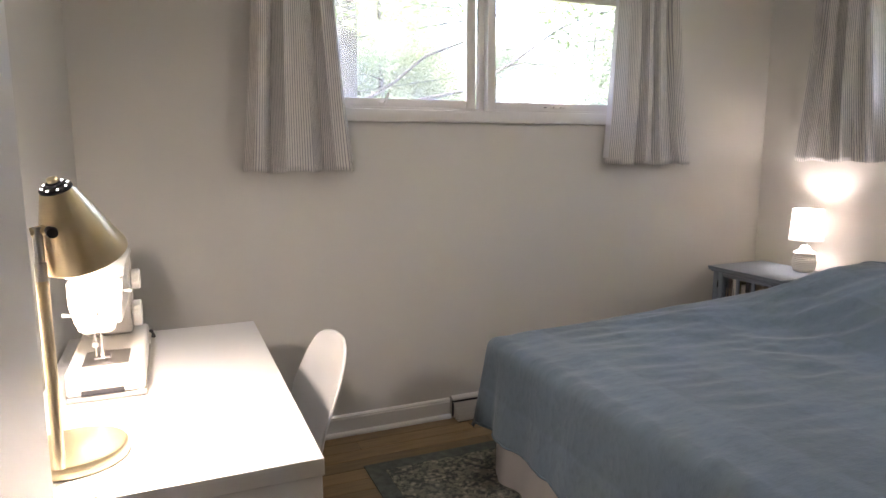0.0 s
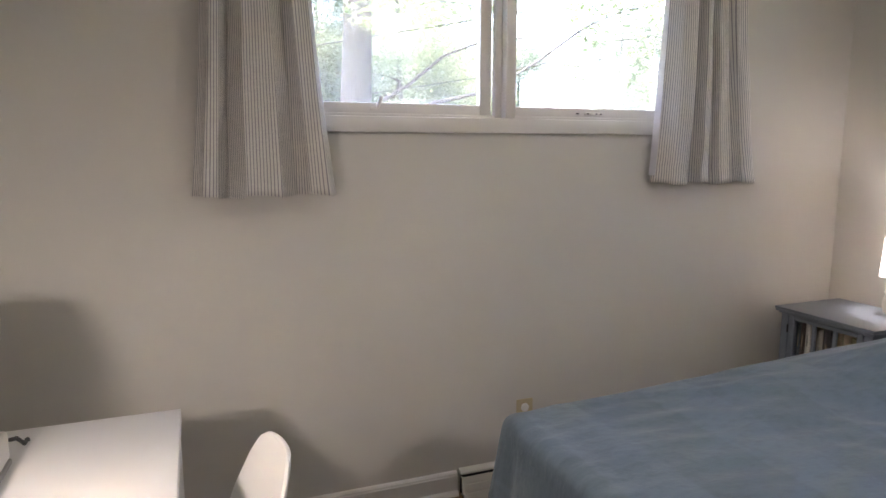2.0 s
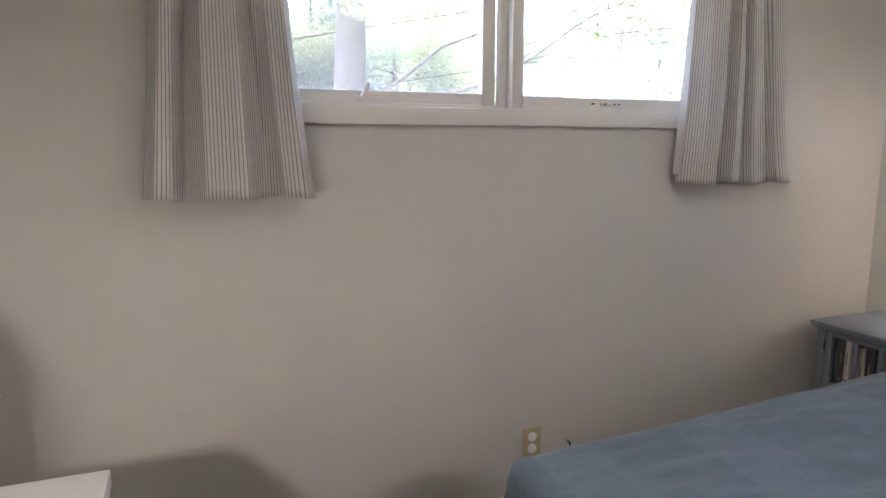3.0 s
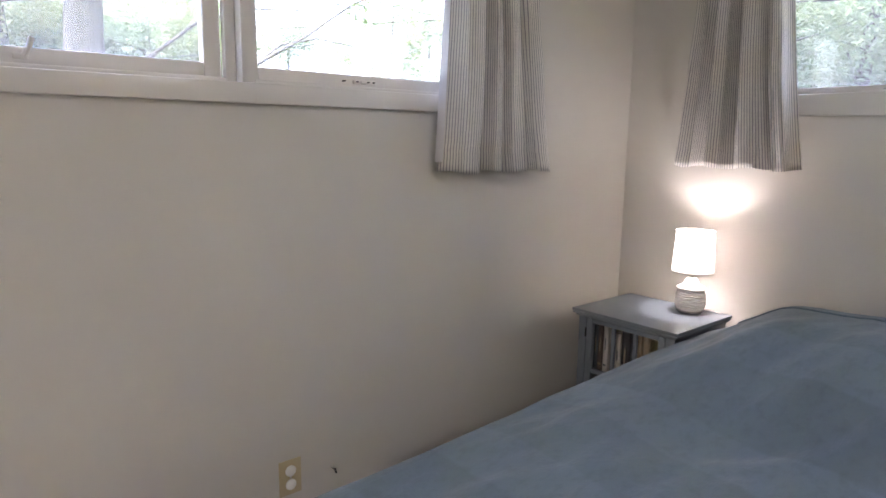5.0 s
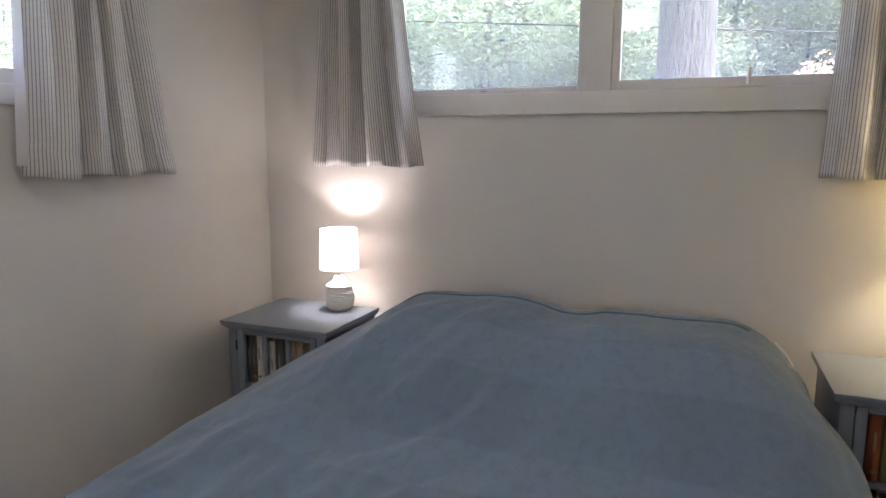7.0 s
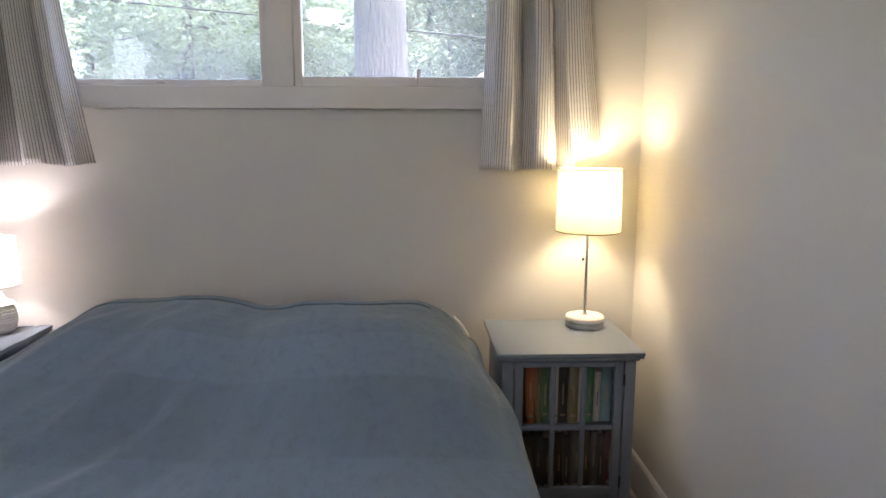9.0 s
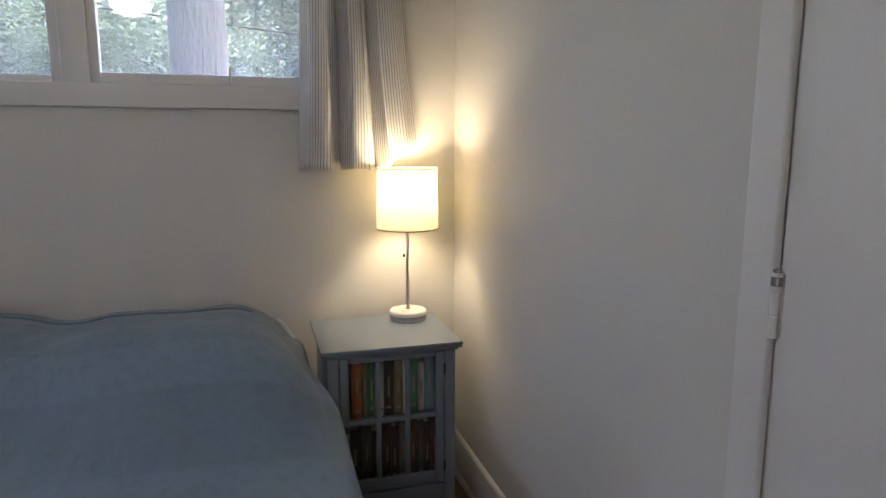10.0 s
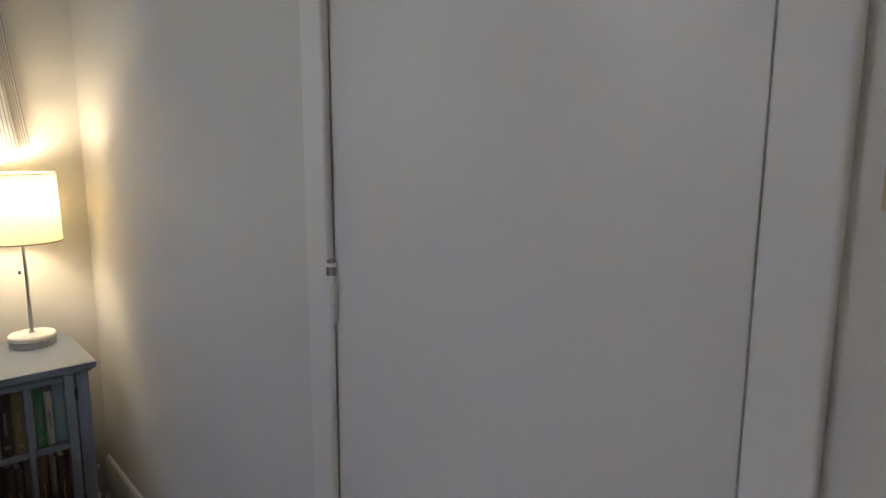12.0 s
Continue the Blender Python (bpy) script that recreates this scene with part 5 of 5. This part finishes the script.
# near trees, one before each window
oak = tree((-0.51, 7.7, -0.7), 0.285, 13, 5.2, 4.2, 70, 9000, 0.055, LEAF_A, 5, "tall oak with rough grey bark beyond the lawn", 0.55, 0.0, 8)
sweep = [(-0.45, 7.65, 1.7), (0.6, 7.3, 2.05), (1.5, 7.15, 2.25), (2.3, 7.0, 2.75), (3.0, 6.9, 3.25), (3.7, 6.8, 3.55), (4.5, 6.7, 3.7)]
part("limb", tube(sweep, [0.05, 0.035, 0.028, 0.022, 0.017, 0.012, 0.006], 7), BARK, oak, "", 60)
fork = [(1.5, 7.15, 2.25), (2.0, 7.3, 2.6), (2.6, 7.3, 2.75), (3.4, 7.35, 2.7), (4.3, 7.4, 2.55)]
part("limb", tube(fork, [0.02, 0.016, 0.013, 0.010, 0.006], 6), BARK, oak, "", 60)
tips = [tuple(Vector(p) - BASE[oak] + Vector((dx, dy, dz))) for p in sweep[4:] + fork[4:] for dx, dy, dz in ((0, 0, 0.1), (0.35, 0.2, -0.05), (-0.2, -0.2, 0.25), (0.2, 0, 0.45))]
spray = new("spray", leaves_mesh("spray", tips, 0.32, 1500, 0.062, LEAF_A, 77))
spray.parent = oak
side_limb = [(-0.35, 7.5, 1.95), (0.2, 7.3, 2.3), (0.75, 7.2, 2.75), (1.4, 7.1, 3.0), (2.1, 7.0, 3.05), (2.9, 6.9, 3.25)]
part("limb", tube(side_limb, [0.04, 0.03, 0.024, 0.018, 0.013, 0.006], 7), BARK, oak, "", 60)
near_tips = [tuple(Vector(p) - BASE[oak] + Vector((dx, dy, dz))) for p in ((4.1, 5.9, 3.0), (4.7, 6.1, 3.35), (3.9, 6.2, 3.5), (5.2, 6.0, 2.6), (0.4, 7.0, 3.3), (1.3, 7.2, 3.5), (-0.3, 7.2, 3.2)) for dx, dy, dz in ((0, 0, 0), (0.3, 0.1, -0.12), (-0.25, -0.1, 0.1))]
near = new("spray", leaves_mesh("spray", near_tips, 0.28, 1700, 0.05, LEAF_A, 78))
near.parent = oak
tree((2.95, -1.60, -0.7), 0.245, 14, 6.0, 4.0, 50, 4000, 0.07, LEAF_A, 9, "thick old oak trunk close to the house", 0.6, 0.0, 7)
# belt of woodland
t1 = tree((7.5, 4.5, -0.7), 0.14, 9, 1.8, 4.0, 110, 34000, 0.05, LEAF_C, 21, "leafy green woodland tree beyond the lawn", 0.75, 0.03, 11)
t2 = tree((9.5, -4.6, -0.7), 0.16, 10, 1.6, 4.2, 110, 34000, 0.05, LEAF_A, 33, "broad green woodland tree beyond the lawn", 0.8, -0.04, 11)
t3 = tree((12.0, 0.6, -0.7), 0.15, 11, 1.4, 4.4, 110, 34000, 0.054, LEAF_B, 44, "yellow-green woodland tree beyond the lawn", 0.85, 0.0, 11)
s1 = tree((6.6, -2.9, -0.7), 0.07, 3.3, 0.9, 1.9, 40, 12000, 0.042, LEAF_R, 51, "russet-pink leaved ornamental shrub", 0.45, 0.05, 8, "shrub")
for src, (x, y), rz in ((t1, (12.5, 5.2), 40), (t2, (10.2, 2.4), 120), (t1, (13.5, -2.2), 200), (t3, (14.5, -6.0), 80), (t2, (16.0, 3.4), 300), (t3, (16.5, -0.6), 150),
                        (t1, (9.8, -1.2), 250), (t3, (12.0, -4.2), 10), (t1, (16.5, -4.6), 130), (t2, (20.0, 1.5), 60), (t1, (20.5, -3.0), 190), (t2, (8.6, 7.0), 15), (t3, (18.0, 7.5), 210), (t1, (11.8, -8.2), 95)):
    copy_thing(src, pose(x, y, -0.7, 0, 0, rz))
# understorey below the crowns
for src, (x, y), rz in ((t1, (9.2, -2.5), 35), (t3, (11.2, -1.7), 140), (t2, (10.6, -3.4), 260), (t3, (14.0, -3.6), 310), (t1, (9.6, 0.6), 75), (t2, (12.2, 2.2), 190)):
    copy_thing(src, pose(x, y, -0.7, 0, 0, rz) @ Matrix.Scale(0.5, 4))
# lower growth to the north, open sky above it
for src, (x, y), rz in ((t3, (-3.6, 13.5), 30), (t1, (-0.6, 13.5), 170), (t1, (0.6, 19.5), 70), (t2, (1.8, 15.5), 260), (t2, (-6.0, 15.0), 75), (t2, (13.6, 22.0), 45), (t1, (8.6, 20.0), 300),
                        (t1, (1.7, 12.6), 210), (t2, (3.4, 14.6), 20), (t3, (3.0, 17.5), 330), (t1, (5.6, 19.0), 110), (t3, (0.4, 15.8), 250), (t2, (5.0, 23.0), 200), (t1, (9.5, 15.0), 340), (t2, (12.5, 17.0), 160)):
    copy_thing(src, pose(x, y, -0.7, 0, 0, rz) @ Matrix.Scale(0.86 if x < 4 else 0.8, 4))
copy_thing(s1, pose(1.2, 11.2, -0.7, 0, 0, 100))
copy_thing(s1, pose(3.4, 12.6, -0.7, 0, 0, 220))
copy_thing(s1, pose(8.9, -4.5, -0.7, 0, 0, 160))


def wire(p0, p1, sag, label, r=0.012):
    a, b = Vector(p0), Vector(p1)
    pts = []
    for i in range(25):
        k = i / 24
        q = a.lerp(b, k)
        q.z -= sag * 4 * k * (1 - k)
        pts.append(q)
    return solo("overhead_cable", tube(pts, r, 6), WIRE, label, "cable", "", 60, "overhead cables")


wire((6.5, -20, 1.14), (6.5, 24, 5.0), 0.0, "thin black overhead cable before the trees")
wire((-8, 8.0, 1.46), (22, 8.0, 7.72), 0.0, "thin black overhead cable over the lawn")
wire((-14, 8.05, 4.37), (22, 8.05, 2.82), 0.0, "thin black overhead cable over the lawn", 0.009)
wire((-8, 8.1, 0.88), (22, 8.1, 6.05), 0.0, "thin black service cable over the lawn", 0.007)


# ---- floor boards, piece by piece ----
floor = thing("floor", (0, 0, -0.016), "worn honey-brown oak strip floor", "floor", "", "structure")
rnd = random.Random(4)
LENS = (0.55, 0.8, 1.05, 1.3)
PW = 0.0835
BOARDS = {}


def board(ln):
    """Shared mesh of a board of that length."""
    if ln in BOARDS:
        return BOARDS[ln]
    bm = box(0.0006, ln - 0.0006, 0.0007, PW - 0.0007, 0, 0.016, 0)
    bmesh.ops.bevel(bm, geom=[e for e in bm.edges if all(v.co.z > 0.01 for v in e.verts)], offset=0.0012, segments=1, affect="EDGES")
    BOARDS[ln] = mesh_of("board", bm, OAK)
    return BOARDS[ln]


rows = int(math.ceil((-YS) / PW))
for r in range(rows):
    y = YS + r * PW
    x = XW - rnd.uniform(0.0, 0.1)
    while x < 0.0:
        ln = rnd.choice(LENS)
        if x + ln > -0.25:
            ln = round(0.05 - x, 2)
        ob = new("board", board(ln))
        ob.parent = floor
        ob.location = (x, y, 0)
        x += ln
solo("floor_hall", box(XW, -1.2, YS - THICK - 1.2, YS - 0.0005, -0.0155, 0.0), OAK, "oak boards in the hallway", "floor", "structure", None)
